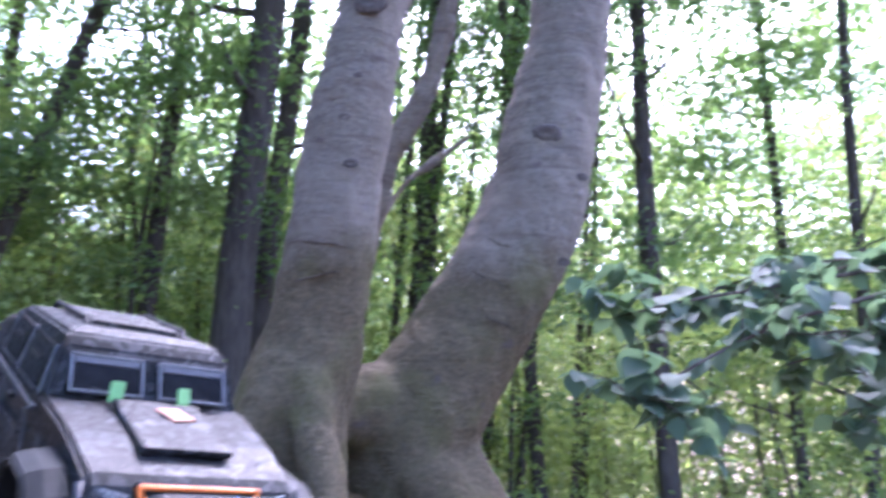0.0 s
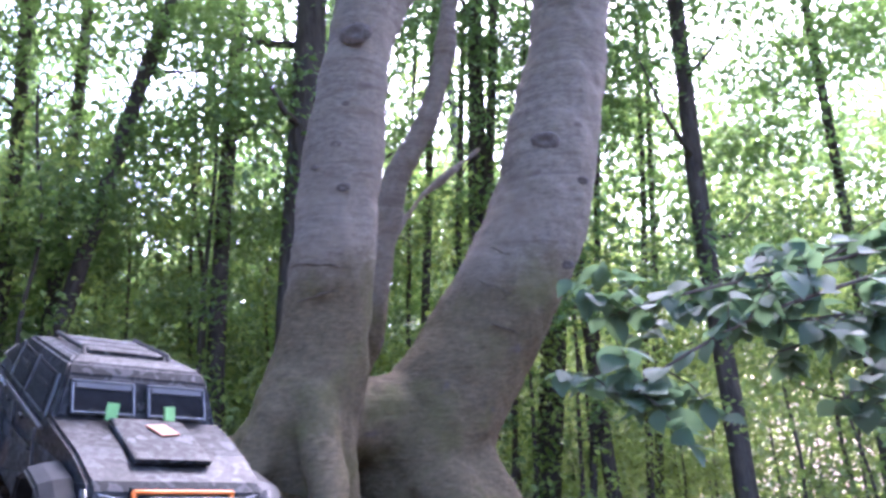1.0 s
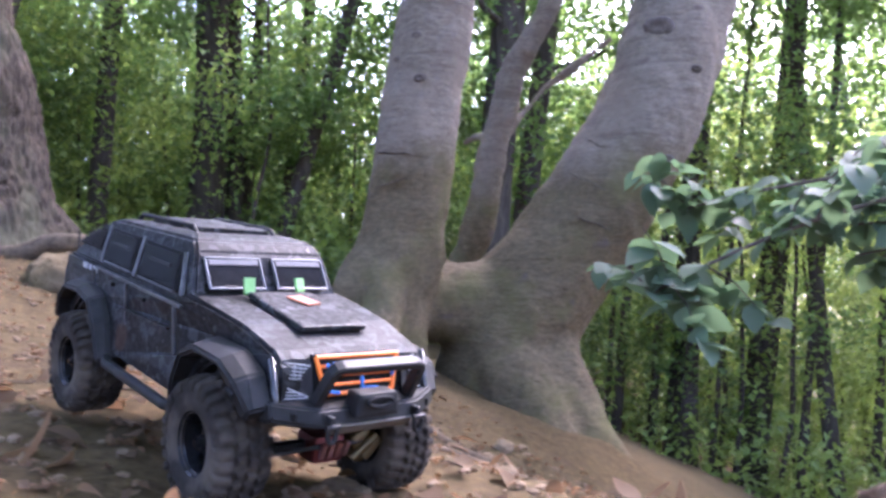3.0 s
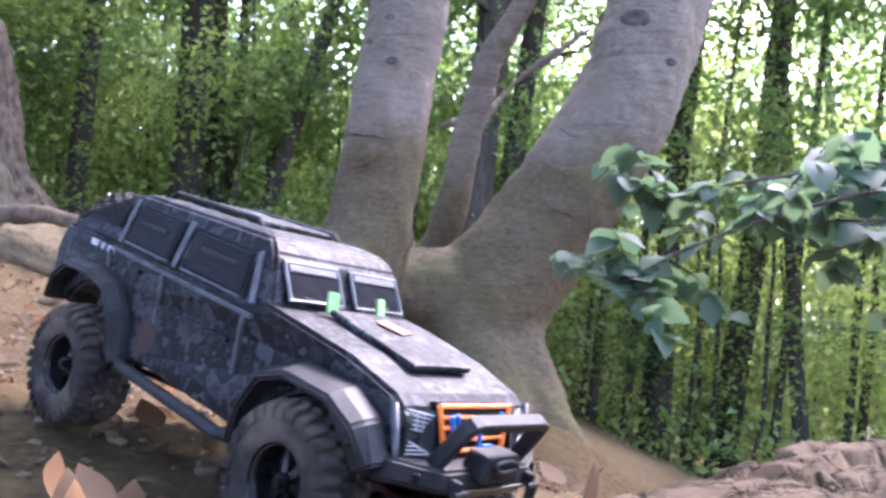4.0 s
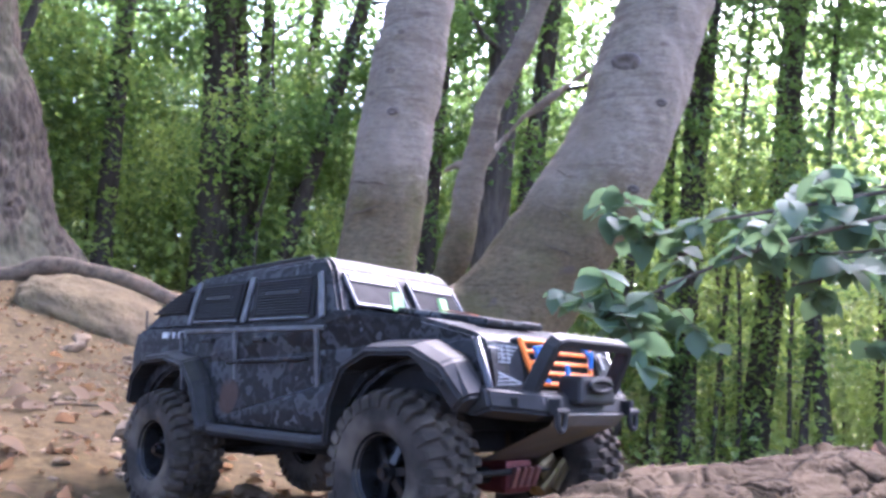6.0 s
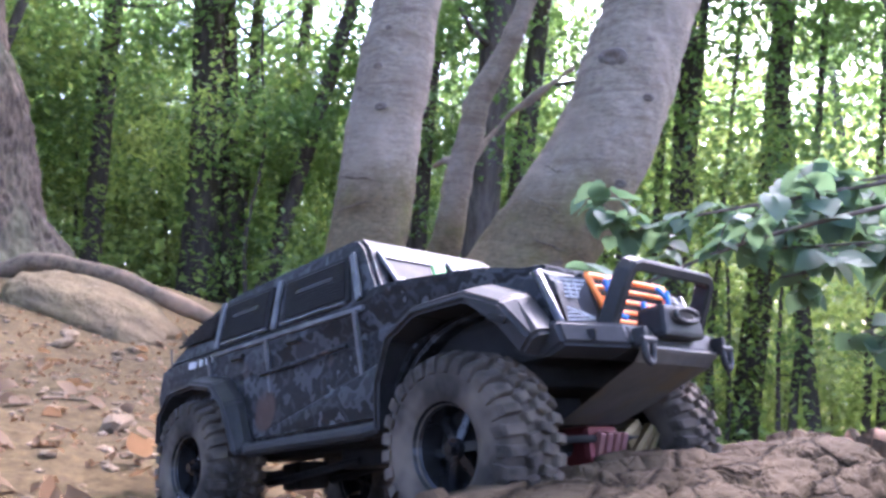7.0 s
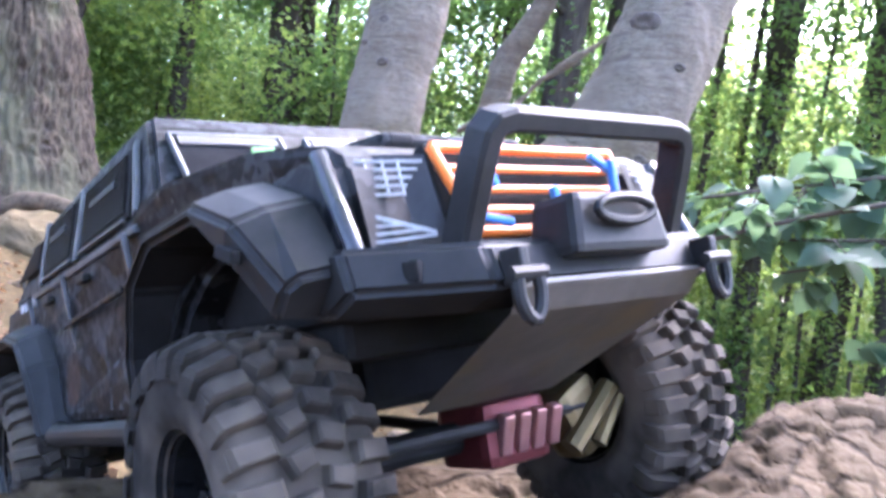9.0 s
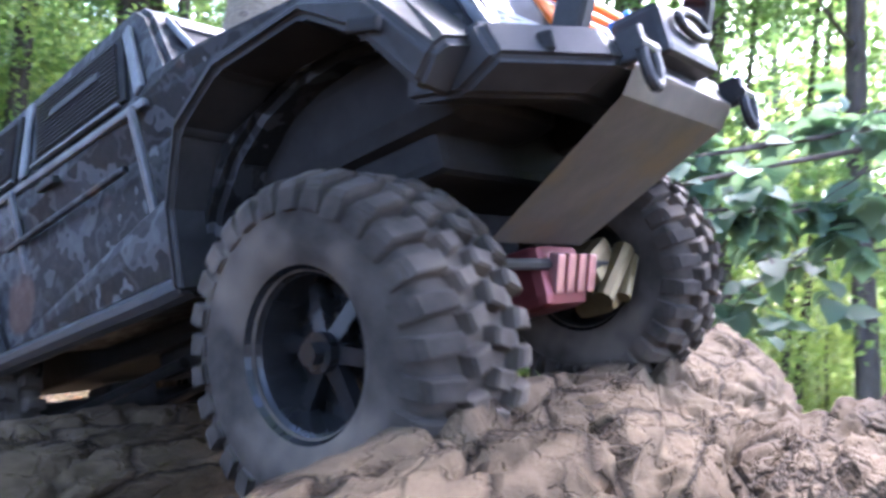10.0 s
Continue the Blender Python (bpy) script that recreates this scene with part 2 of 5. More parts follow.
# ---- helpers for building ----
def mesh_of(bm, name, mats, smooth=False):
    me = bpy.data.meshes.new(name)
    bm.to_mesh(me)
    bm.free()
    for m in (mats if isinstance(mats, (list, tuple)) else [mats]):
        me.materials.append(m)
    if smooth:
        me.polygons.foreach_set("use_smooth", [True] * len(me.polygons))
    return me


def part(name, bm, mats, parent=None, label="", m=None, smooth=False):
    ob = new(name, mesh_of(bm, name, mats, smooth))
    if parent:
        ob.parent = parent
    if m is not None:
        ob.matrix_basis = m
    if label:
        ob["label"] = label
    return ob


def thing(name, bm, mats, label, category, group="", kind="", m=None, smooth=False):
    return tagged(part(name, bm, mats, None, "", m, smooth), label, category, group, kind)


def box(bm, centre, size, turn=(0, 0, 0), bevel=0.0, taper=1.0):
    v = bmesh.ops.create_cube(bm, size=1)["verts"]
    for p in v:
        k = taper if p.co.z > 0 else 1.0
        p.co.x *= size[0] * k
        p.co.y *= size[1] * k
        p.co.z *= size[2]
    if bevel:
        edges = list({e for p in v for e in p.link_edges})
        r = bmesh.ops.bevel(bm, geom=edges, offset=bevel, segments=2, affect="EDGES", profile=0.6)
        v = list({p for f in r["faces"] for p in f.verts} | {p for p in v if p.is_valid})
    bmesh.ops.transform(bm, matrix=pose(*centre, *turn), verts=v)
    return v


def tube(bm, pts, radii, seg=10, wob=0.0, freq=6.0, mat=0, cap=True):
    """A tube along points, with a radius at each, uneven by wob."""
    pts = [Vector(p) for p in pts]
    rings, side = [], None
    for i, p in enumerate(pts):
        d = (pts[min(i + 1, len(pts) - 1)] - pts[max(i - 1, 0)]).normalized()
        if side is None:
            side = d.orthogonal().normalized()
        side = (side - d * side.dot(d)).normalized()
        up = d.cross(side)
        ring = []
        for k in range(seg):
            a = 2 * math.pi * k / seg
            q = side * math.cos(a) + up * math.sin(a)
            r = radii[i] if isinstance(radii, (list, tuple)) else radii
            if wob:
                r *= 1 + wob * noise.noise((p + q * r) * freq)
            ring.append(bm.verts.new(p + q * r))
        rings.append(ring)
    for a, b in zip(rings, rings[1:]):
        for k in range(seg):
            f = bm.faces.new((a[k], a[(k + 1) % seg], b[(k + 1) % seg], b[k]))
            f.material_index = mat
    if cap:
        bm.faces.new(rings[0][::-1]).material_index = mat
        bm.faces.new(rings[-1]).material_index = mat
    return rings


def smooth_line(pts, n):
    """n points on a smooth curve through pts (tuples of any length)."""
    pts = np.array(pts, float)
    t = np.linspace(0, len(pts) - 1, n)
    out = []
    for u in t:
        i = min(int(u), len(pts) - 2)
        f = u - i
        p0, p1, p2, p3 = pts[max(i - 1, 0)], pts[i], pts[i + 1], pts[min(i + 2, len(pts) - 1)]
        out.append(0.5 * (2 * p1 + (p2 - p0) * f + (2 * p0 - 5 * p1 + 4 * p2 - p3) * f * f + (3 * p1 - p0 - 3 * p2 + p3) * f ** 3))
    return np.array(out)


def prism(bm, poly, y0, y1, mat=0):
    """A side outline in x, z, drawn out from y0 to y1."""
    a = [bm.verts.new((x, y0, z)) for x, z in poly]
    b = [bm.verts.new((x, y1, z)) for x, z in poly]
    fs = [bm.faces.new(a), bm.faces.new(b[::-1])]
    n = len(poly)
    for i in range(n):
        fs.append(bm.faces.new((a[(i + 1) % n], a[i], b[i], b[(i + 1) % n])))
    for f in fs:
        f.material_index = mat
    bmesh.ops.recalc_face_normals(bm, faces=fs)
    return a + b


def smoothstep(a, b, x):
    t = min(1.0, max(0.0, (x - a) / (b - a)))
    return t * t * (3 - 2 * t)


# ---- ground ----
def near_slope(x):
    if x < -0.15:
        return -0.12 * (x + 0.15) - 0.005
    return -0.005 - 0.1 * (x + 0.15) - 0.12 * (x + 0.15) ** 2 if x < 2 else -0.9 - 0.4 * (x - 2)


def far_slope(x):
    if x < -1.9:
        return 0.33 - 0.1 * (x + 1.9)
    if x < -0.43:
        return -0.17 - 0.34 * (x + 0.43)
    return -0.17 - 0.55 * (x + 0.43) if x < 2 else -1.5 - 0.3 * (x - 2)


def ground_z(x, y, fine=True):
    w = smoothstep(0.8, 1.9, y)
    z = near_slope(x) * (1 - w) + far_slope(x) * w
    z = max(z, -4.0)
    if y > 2.3:
        z -= 0.16 * (min(y, 12) - 2.3) * smoothstep(-4.5, -1.5, x) + 0.05 * (min(y, 20) - 2.3)
    if y < 0:
        z -= 0.05 * min(-y, 6)
    p = Vector((x, y, 0))
    z += 0.03 * noise.noise(p * 1.7) * smoothstep(0.5, 1.5, abs(x + 0.3) + abs(y - 0.6))
    if fine:
        z += 0.012 * noise.noise(p * 7) + 0.006 * noise.noise(p * 21) + 0.003 * noise.noise(p * 60)
    return z


def spaced(lo, hi, step, reach):
    mid = list(np.arange(lo, hi, step))
    out, d = [], step
    a, b = lo, hi
    left, right = [], []
    while b < reach:
        d *= 1.16
        a, b = a - d, b + d
        left.append(a)
        right.append(b)
    return left[::-1] + mid + [hi] + right


def build_ground():
    xs, ys = spaced(-2.2, 0.8, 0.02, 400), spaced(0.1, 2.4, 0.02, 400)
    verts = [(x, y, ground_z(x, y, abs(x) < 12 and abs(y) < 12)) for y in ys for x in xs]
    n = len(xs)
    faces = [(j * n + i, j * n + i + 1, j * n + n + i + 1, j * n + n + i) for j in range(len(ys) - 1) for i in range(n - 1)]
    me = bpy.data.meshes.new("ground")
    me.from_pydata(verts, [], faces)
    me.materials.append(M_DIRT)
    me.polygons.foreach_set("use_smooth", [True] * len(me.polygons))
    tagged(new("ground", me), "bare brown dirt slope with gravel and dead leaves", "ground", "", "structure")


build_ground()


# ---- the twin beech ----
def build_twin_tree():
    root = new("beech_tree")
    tagged(root, "twin-stemmed beech with smooth grey bark and mossy root flare", "tree")

    def limbs(name, sets, voxel, soft, label=""):
        bm = bmesh.new()
        for rows, n, wob, seg in sets:
            c = smooth_line(rows, n)
            tube(bm, [tuple(r[:3]) for r in c], [float(r[3]) for r in c], seg, wob, 3.5 if wob < 0.08 else 12)
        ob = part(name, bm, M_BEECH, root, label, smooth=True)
        md = ob.modifiers.new("fuse", "REMESH")
        md.mode, md.voxel_size, md.use_smooth_shade = "VOXEL", voxel, True
        sm = ob.modifiers.new("soft", "SMOOTH")
        sm.iterations, sm.factor = soft, 0.5
        for size, depth in ((0.16, 0.035), (0.035, 0.009)):
            tex = bpy.data.textures.new("bark_lumps", "CLOUDS")
            tex.noise_scale, tex.noise_depth = size, 2
            ds = ob.modifiers.new("lumps", "DISPLACE")
            ds.texture, ds.texture_coords, ds.strength, ds.mid_level = tex, "LOCAL", depth, 0.5
        return ob

    # upright stem, leaning stem, their common foot and the root flares
    limbs("trunk", [
        ([(-1.06, 2.2, -0.35, 0.16), (-1.07, 2.17, 0.05, 0.145), (-1.071, 2.173, 0.2, 0.145), (-1.042, 2.21, 0.37, 0.139), (-1.016, 2.21, 0.5, 0.128), (-0.984, 2.2, 0.67, 0.121), (-0.958, 2.205, 0.86, 0.119), (-0.936, 2.22, 1.05, 0.116), (-0.907, 2.236, 1.25, 0.106), (-0.867, 2.27, 1.5, 0.096), (-0.8, 2.3, 2.4, 0.09), (-0.72, 2.35, 3.6, 0.08), (-0.65, 2.4, 5.5, 0.05)], 64, 0.05, 28),
        ([(-0.76, 2.56, -0.6, 0.31), (-0.79, 2.54, -0.22, 0.25), (-0.815, 2.53, -0.02, 0.226), (-0.771, 2.56, 0.18, 0.206), (-0.646, 2.63, 0.39, 0.195), (-0.501, 2.685, 0.62, 0.184), (-0.381, 2.745, 0.87, 0.175), (-0.315, 2.816, 1.1, 0.173), (-0.258, 2.9, 1.35, 0.166), (-0.184, 2.99, 1.7, 0.157), (-0.08, 3.15, 2.6, 0.13), (0.0, 3.2, 4.0, 0.1), (0.05, 3.2, 6.0, 0.06)], 68, 0.05, 28),
        ([(-1.08, 2.22, 0.25, 0.1), (-0.98, 2.38, 0.22, 0.13), (-0.8, 2.53, 0.22, 0.15)], 12, 0.07, 20),
        ([(-1.1, 2.3, 0.32, 0.09), (-1.1, 2.55, 0.31, 0.1), (-1.1, 2.78, 0.28, 0.1)], 10, 0.07, 18),
        ([(-1.08, 2.12, 0.34, 0.085), (-1.15, 2.02, 0.15, 0.062), (-1.21, 1.92, 0.06, 0.044), (-1.28, 1.8, 0.03, 0.022)], 16, 0.14, 14),
        ([(-1.02, 2.1, 0.3, 0.07), (-0.98, 2.0, 0.15, 0.058), (-0.94, 1.92, 0.05, 0.047), (-0.9, 1.83, -0.02, 0.032), (-0.85, 1.72, -0.07, 0.016)], 16, 0.14, 14),
        ([(-1.12, 2.18, 0.3, 0.085), (-1.25, 2.12, 0.15, 0.055), (-1.37, 2.05, 0.11, 0.028)], 14, 0.14, 14),
        ([(-0.68, 2.52, 0.05, 0.12), (-0.56, 2.44, -0.1, 0.095), (-0.45, 2.38, -0.22, 0.07), (-0.32, 2.32, -0.34, 0.048), (-0.18, 2.26, -0.46, 0.03)], 16, 0.1, 16),
        ([(-0.78, 2.46, 0.04, 0.14), (-0.68, 2.36, -0.08, 0.12), (-0.58, 2.28, -0.17, 0.09), (-0.44, 2.16, -0.26, 0.04)], 16, 0.12, 14),
        # fork hidden in the collar of the upright stem
        ([(-0.87, 2.27, 1.34, 0.06), (-0.8, 2.33, 1.5, 0.055), (-0.72, 2.4, 1.75, 0.05), (-0.6, 2.5, 2.4, 0.04)], 14, 0.06, 14),
    ], 0.013, 12)
    # third, thinner stem behind, with a side branch
    limbs("stem", [
        ([(-1.13, 2.8, 0.15, 0.08), (-1.085, 2.82, 0.37, 0.064), (-1.03, 2.82, 0.5, 0.06), (-1.0, 2.82, 0.665, 0.057), (-0.945, 2.82, 0.868, 0.053), (-0.912, 2.82, 1.0, 0.05), (-0.89, 2.82, 1.09, 0.048), (-0.82, 2.83, 1.225, 0.042), (-0.745, 2.84, 1.36, 0.039), (-0.66, 2.87, 1.7, 0.038), (-0.5, 2.9, 2.8, 0.03)], 48, 0.16, 20),
        ([(-0.93, 2.84, 0.84, 0.026), (-0.88, 2.9, 0.95, 0.017), (-0.82, 2.95, 1.05, 0.015), (-0.75, 3.0, 1.12, 0.014), (-0.58, 3.1, 1.27, 0.012)], 24, 0.25, 12),
        ([(-0.95, 2.82, 0.85, 0.03), (-1.05, 2.86, 0.87, 0.022), (-1.12, 2.9, 0.86, 0.014)], 10, 0.2, 10),
    ], 0.01, 4)
    # old branch scars
    for c, r, a in ((-0.325, 2.648, 1.13), 0.042, 10), ((-0.915, 2.09, 0.875), 0.016, 0), ((-0.935, 2.105, 1.01), 0.013, 0), ((-0.87, 2.14, 1.36), 0.042, 0), ((-0.29, 2.59, 0.68), 0.018, 20), ((-0.21, 2.66, 0.98), 0.016, 20), ((-0.9, 2.105, 1.13), 0.01, 0), ((-1.0, 2.105, 0.945), 0.009, 0):
        bm = bmesh.new()
        bmesh.ops.create_icosphere(bm, subdivisions=3, radius=1.0)
        for v in bm.verts:
            d = math.hypot(v.co.x, v.co.z)
            v.co = Vector((v.co.x * r * 1.2, v.co.y * r * (0.3 if d > 0.45 else 0.05), v.co.z * r * 0.8)) * (1 + 0.2 * noise.noise(v.co * 2 + Vector(c) * 9))
        part("branch_scar", bm, M_SCAR, root, "dark healed branch scar", m=pose(*c, 0, a, 0), smooth=True)


build_twin_tree()


def build_cracks():
    """Old ring cracks across the bark."""
    tree = bpy.data.objects["beech_tree"]
    for c, r, tilt, a0, a1 in (((-0.51, 2.68, 0.6), 0.186, 28, -165, -40), ((-0.455, 2.71, 0.71), 0.181, 26, -130, -75), ((-0.984, 2.2, 0.655), 0.123, 8, -150, -40), ((-0.645, 2.63, 0.4), 0.198, 48, -110, -55), ((-0.57, 2.65, 0.5), 0.19, 20, -85, -50), ((-1.0, 2.205, 0.57), 0.128, -12, -120, -60)):
        turn = pose(*c, 0, tilt, 0)
        pts = [turn @ Vector((r * math.cos(radians(a)), r * math.sin(radians(a)), 0.006 * noise.noise(Vector((a * 0.08, r * 30, 0))))) for a in np.linspace(a0, a1, 24)]
        bm = bmesh.new()
        tube(bm, pts, [0.0022 * math.sin(math.pi * (i + 0.5) / 24) + 0.0008 for i in range(24)], 6)
        part("bark_crack", bm, M_OAK, tree, "dark ring crack in the bark", smooth=True)


build_cracks()


def build_oak():
    bm = bmesh.new()
    rows = smooth_line([(-4.22, 3.05, 0.0, 0.92), (-4.24, 3.03, 0.4, 0.66), (-4.28, 3.0, 0.8, 0.5), (-4.32, 2.98, 1.4, 0.4), (-4.47, 2.9, 2.2, 0.36), (-4.6, 2.7, 4.5, 0.34), (-4.7, 2.6, 8.0, 0.28)], 260)
    tube(bm, [tuple(r[:3]) for r in rows], [float(r[3]) for r in rows], 230)
    for v in bm.verts:
        p = v.co
        a = math.atan2(p.y - 2.98, p.x + 4.3)
        q = Vector((a * 8.0, p.z * 3.4, 0.3)) + 0.5 * noise.noise_vector(p * 3.0)
        d = noise.voronoi(q * 1.6)[0]
        out = Vector((math.cos(a), math.sin(a), 0))
        v.co += out * (0.085 * min(0.4, d[1] - d[0]) + 0.05 * noise.noise(p * 3) + 0.012 * noise.noise(p * 17))
    ob = tagged(new("oak_tree"), "thick rough-barked tree on the dirt bank", "tree")
    part("trunk", bm, M_OAK, ob, smooth=True)
    return ob


build_oak()


def build_roots():
    paths = (
        ([(-4.15, 2.85, 0.5, 0.12), (-2.9, 2.0, 0.42, 0.06), (-2.25, 1.6, 0.335, 0.034), (-1.99, 1.63, 0.35, 0.03), (-1.87, 1.69, 0.385, 0.029), (-1.68, 1.78, 0.35, 0.028), (-1.52, 1.86, 0.28, 0.026), (-1.36, 1.94, 0.2, 0.024), (-1.15, 2.03, 0.1, 0.02)], "thick bare root arching over the bank"),
        ([(-2.8, 2.0, 0.36, 0.05), (-2.2, 1.45, 0.29, 0.035), (-1.95, 1.2, 0.24, 0.028), (-1.7, 0.95, 0.17, 0.015)], "bare root lying on the dirt slope"),
        ([(-0.84, 1.86, ground_z(-0.84, 1.86) + 0.0047, 0.0137), (-0.72, 1.7, ground_z(-0.72, 1.7) + 0.0043, 0.0122), (-0.6, 1.62, ground_z(-0.6, 1.62) + 0.0037, 0.0108), (-0.42, 1.52, ground_z(-0.42, 1.52) + 0.0027, 0.0079), (-0.3, 1.5, ground_z(-0.3, 1.5) + 0.0015, 0.0043)], "bare root lying on the dirt slope"),
        ([(-0.8, 1.8, ground_z(-0.8, 1.8) + 0.0047, 0.0137), (-0.74, 1.55, ground_z(-0.74, 1.55) + 0.0037, 0.0108), (-0.62, 1.35, ground_z(-0.62, 1.35) + 0.003, 0.0086), (-0.4, 1.2, ground_z(-0.4, 1.2) + 0.0022, 0.0065), (-0.2, 1.15, ground_z(-0.2, 1.15) + 0.0013, 0.0036)], "bare root lying on the dirt slope"),
        ([(-0.95, 1.9, ground_z(-0.95, 1.9) + 0.0055, 0.0158), (-0.9, 1.65, ground_z(-0.9, 1.65) + 0.0043, 0.0122), (-0.78, 1.42, ground_z(-0.78, 1.42) + 0.003, 0.0086), (-0.55, 1.3, ground_z(-0.55, 1.3) + 0.0018, 0.005)], "bare root lying on the dirt slope"),
    )
    for rows, label in paths:
        bm = bmesh.new()
        c = smooth_line(rows, 40)
        tube(bm, [tuple(r[:3]) for r in c], [float(r[3]) for r in c], 14, 0.25, 14)
        thing("tree_root", bm, M_ROOT, label, "root", "exposed roots", smooth=True)


build_roots()


def rock_mesh(seed, size, rough=0.25, sub=3, flat=0.6):
    bm = bmesh.new()
    bmesh.ops.create_icosphere(bm, subdivisions=sub, radius=1.0)
    off = Vector((seed * 3.7, seed * 1.3, seed * 2.1))
    for v in bm.verts:
        d = 1 + rough * noise.noise(v.co * 1.3 + off) + rough * 0.4 * noise.noise(v.co * 3.1 + off)
        v.co = Vector((v.co.x * size[0] * d, v.co.y * size[1] * d, v.co.z * size[2] * d * flat))
    return bm


def slab_mesh(size, seed):
    """A blocky, flat-faced stone with worn corners and shallow steps."""
    bm = bmesh.new()
    bmesh.ops.create_icosphere(bm, subdivisions=5, radius=1.0)
    for v in bm.verts:
        c = v.co.copy()
        q = Vector([math.copysign(abs(k) ** 0.75, k) for k in c])
        n = noise.noise(c * 1.6 + Vector((seed, 0, 0))) * 0.1 + noise.noise(c * 5 + Vector((0, seed, 0))) * 0.04
        step = 0.03 * round(2.5 * noise.noise(c * 2.3 + Vector((0, 0, seed))))
        q *= 0.86 + n + step
        v.co = Vector((q.x * size[0] - 0.25 * q.z * size[0], q.y * size[1], q.z * size[2] * (1 - 0.25 * q.x)))
    return bm


thing("boulder", slab_mesh((0.31, 0.2, 0.16), 3.0), M_ROCK, "pale sandstone slab embedded in the dirt bank", "rock", m=pose(-1.62, 1.7, 0.17, 14, 14, 25), smooth=True)


# ---- logs ----
def build_log(p0, p1, r0, r1, label, seed, bark_from=0.0, end_mat=2):
    """A log from p0 to p1; bark in raised, cracked plates from a share of its length on."""
    d = Vector(p1) - Vector(p0)
    place = Matrix.Translation(p0) @ d.to_track_quat("X", "Z").to_matrix().to_4x4()
    length, n, seg = d.length, 300, 132
    axis, side, up = Vector((1, 0, 0)), Vector((0, 1, 0)), Vector((0, 0, 1))
    p0, d = Vector(), axis * length
    bm = bmesh.new()
    rings = []
    for i in range(n):
        f = i / (n - 1)
        c = p0 + d * f + side * 0.008 * noise.noise(Vector((f * 3, seed, 0))) + up * 0.006 * noise.noise(Vector((f * 4, seed, 5)))
        ring = []
        for k in range(seg):
            a = 2 * math.pi * k / seg
            s = f * length
            q = Vector((s * 15, math.cos(a) * 3.6, math.sin(a) * 3.6)) + Vector((seed * 9.1, 0, 0))
            q2 = q + 0.7 * noise.noise_vector(q * 0.8)
            h = 0.004 * noise.noise(Vector((s * 5, math.cos(a), math.sin(a) + seed)))
            edge = bark_from + 0.02 * noise.noise(Vector((math.cos(a) * 2, math.sin(a) * 2, seed)))
            if f > edge:
                vo, where = noise.voronoi(q2)
                gap = min(1.0, (vo[1] - vo[0]) * 11.0)
                v2, w2 = noise.voronoi(q2 * 2.3 + Vector((3, 1, 2)))
                gap2 = min(1.0, (v2[1] - v2[0]) * 9)
                h += 0.0075 * gap + 0.008 * noise.noise(where[0] * 5.3) * gap + (0.0012 + 0.0022 * noise.noise(w2[0] * 4.1)) * gap2 + 0.0008 * noise.noise(q * 9)
            else:
                h += 0.0012 * noise.noise(Vector((s * 8, math.cos(a) * 9, math.sin(a) * 9))) - 0.003
            r = r0 + (r1 - r0) * f + h
            ring.append(bm.verts.new(c + (side * math.cos(a) + up * math.sin(a)) * r))
        rings.append(ring)
    for i, (a, b) in enumerate(zip(rings, rings[1:])):
        for k in range(seg):
            fc = bm.faces.new((a[k], a[(k + 1) % seg], b[(k + 1) % seg], b[k]))
            fc.material_index = 0 if i / (n - 1) > bark_from else 1
    for ring, sgn in ((rings[0], -1), (rings[-1], 1)):
        ctr = sum((v.co for v in ring), Vector()) / seg
        inner = [bm.verts.new(ctr + (v.co - ctr) * 0.86 + axis * sgn * (0.004 + 0.004 * noise.noise(v.co * 90))) for v in ring]
        cv = bm.verts.new(ctr + axis * sgn * 0.006)
        for k in range(seg):
            fresh = end_mat if 24 < k < 44 else 1
            bm.faces.new((ring[k], ring[(k + 1) % seg], inner[(k + 1) % seg], inner[k])).material_index = fresh
            bm.faces.new((inner[k], inner[(k + 1) % seg], cv)).material_index = 1
    bmesh.ops.recalc_face_normals(bm, faces=bm.faces[:])
    return thing("log", bm, [M_LOGBARK, M_LOGWOOD, M_CUT], label, "log", "felled logs", m=place, smooth=True)


build_log((-0.1, -0.17, 0.012), (0.29, 0.7, 0.03), 0.082, 0.07, "felled log with cracked bark, partly stripped to bare wood", 1, 0.57)
build_log((0.322, 0.745, 0.045), (0.39, 0.98, 0.0), 0.054, 0.056, "short log stub with a splintered orange end", 6)
build_log((0.375, -0.3, 0.0), (0.442, 0.725, 0.094), 0.064, 0.066, "felled log with pale cracked bark", 2)
build_log((0.57, -0.3, -0.02), (0.53, 0.52, 0.072), 0.062, 0.06, "felled log with cracked bark and a splintered orange end", 4)


# ---- the toy truck (x forward, y to its left, z up from the axles) ----
def arch(cx, cz, r, a0, a1, n=9):
    return [(cx + r * math.cos(radians(a0 + (a1 - a0) * i / (n - 1))), cz + r * math.sin(radians(a0 + (a1 - a0) * i / (n - 1)))) for i in range(n)]


def side_width(x, z):
    w = 0.09 - 0.10 * max(0.0, z - 0.07)
    if x > 0.1:
        w -= 0.10 * (x - 0.1)
    return w


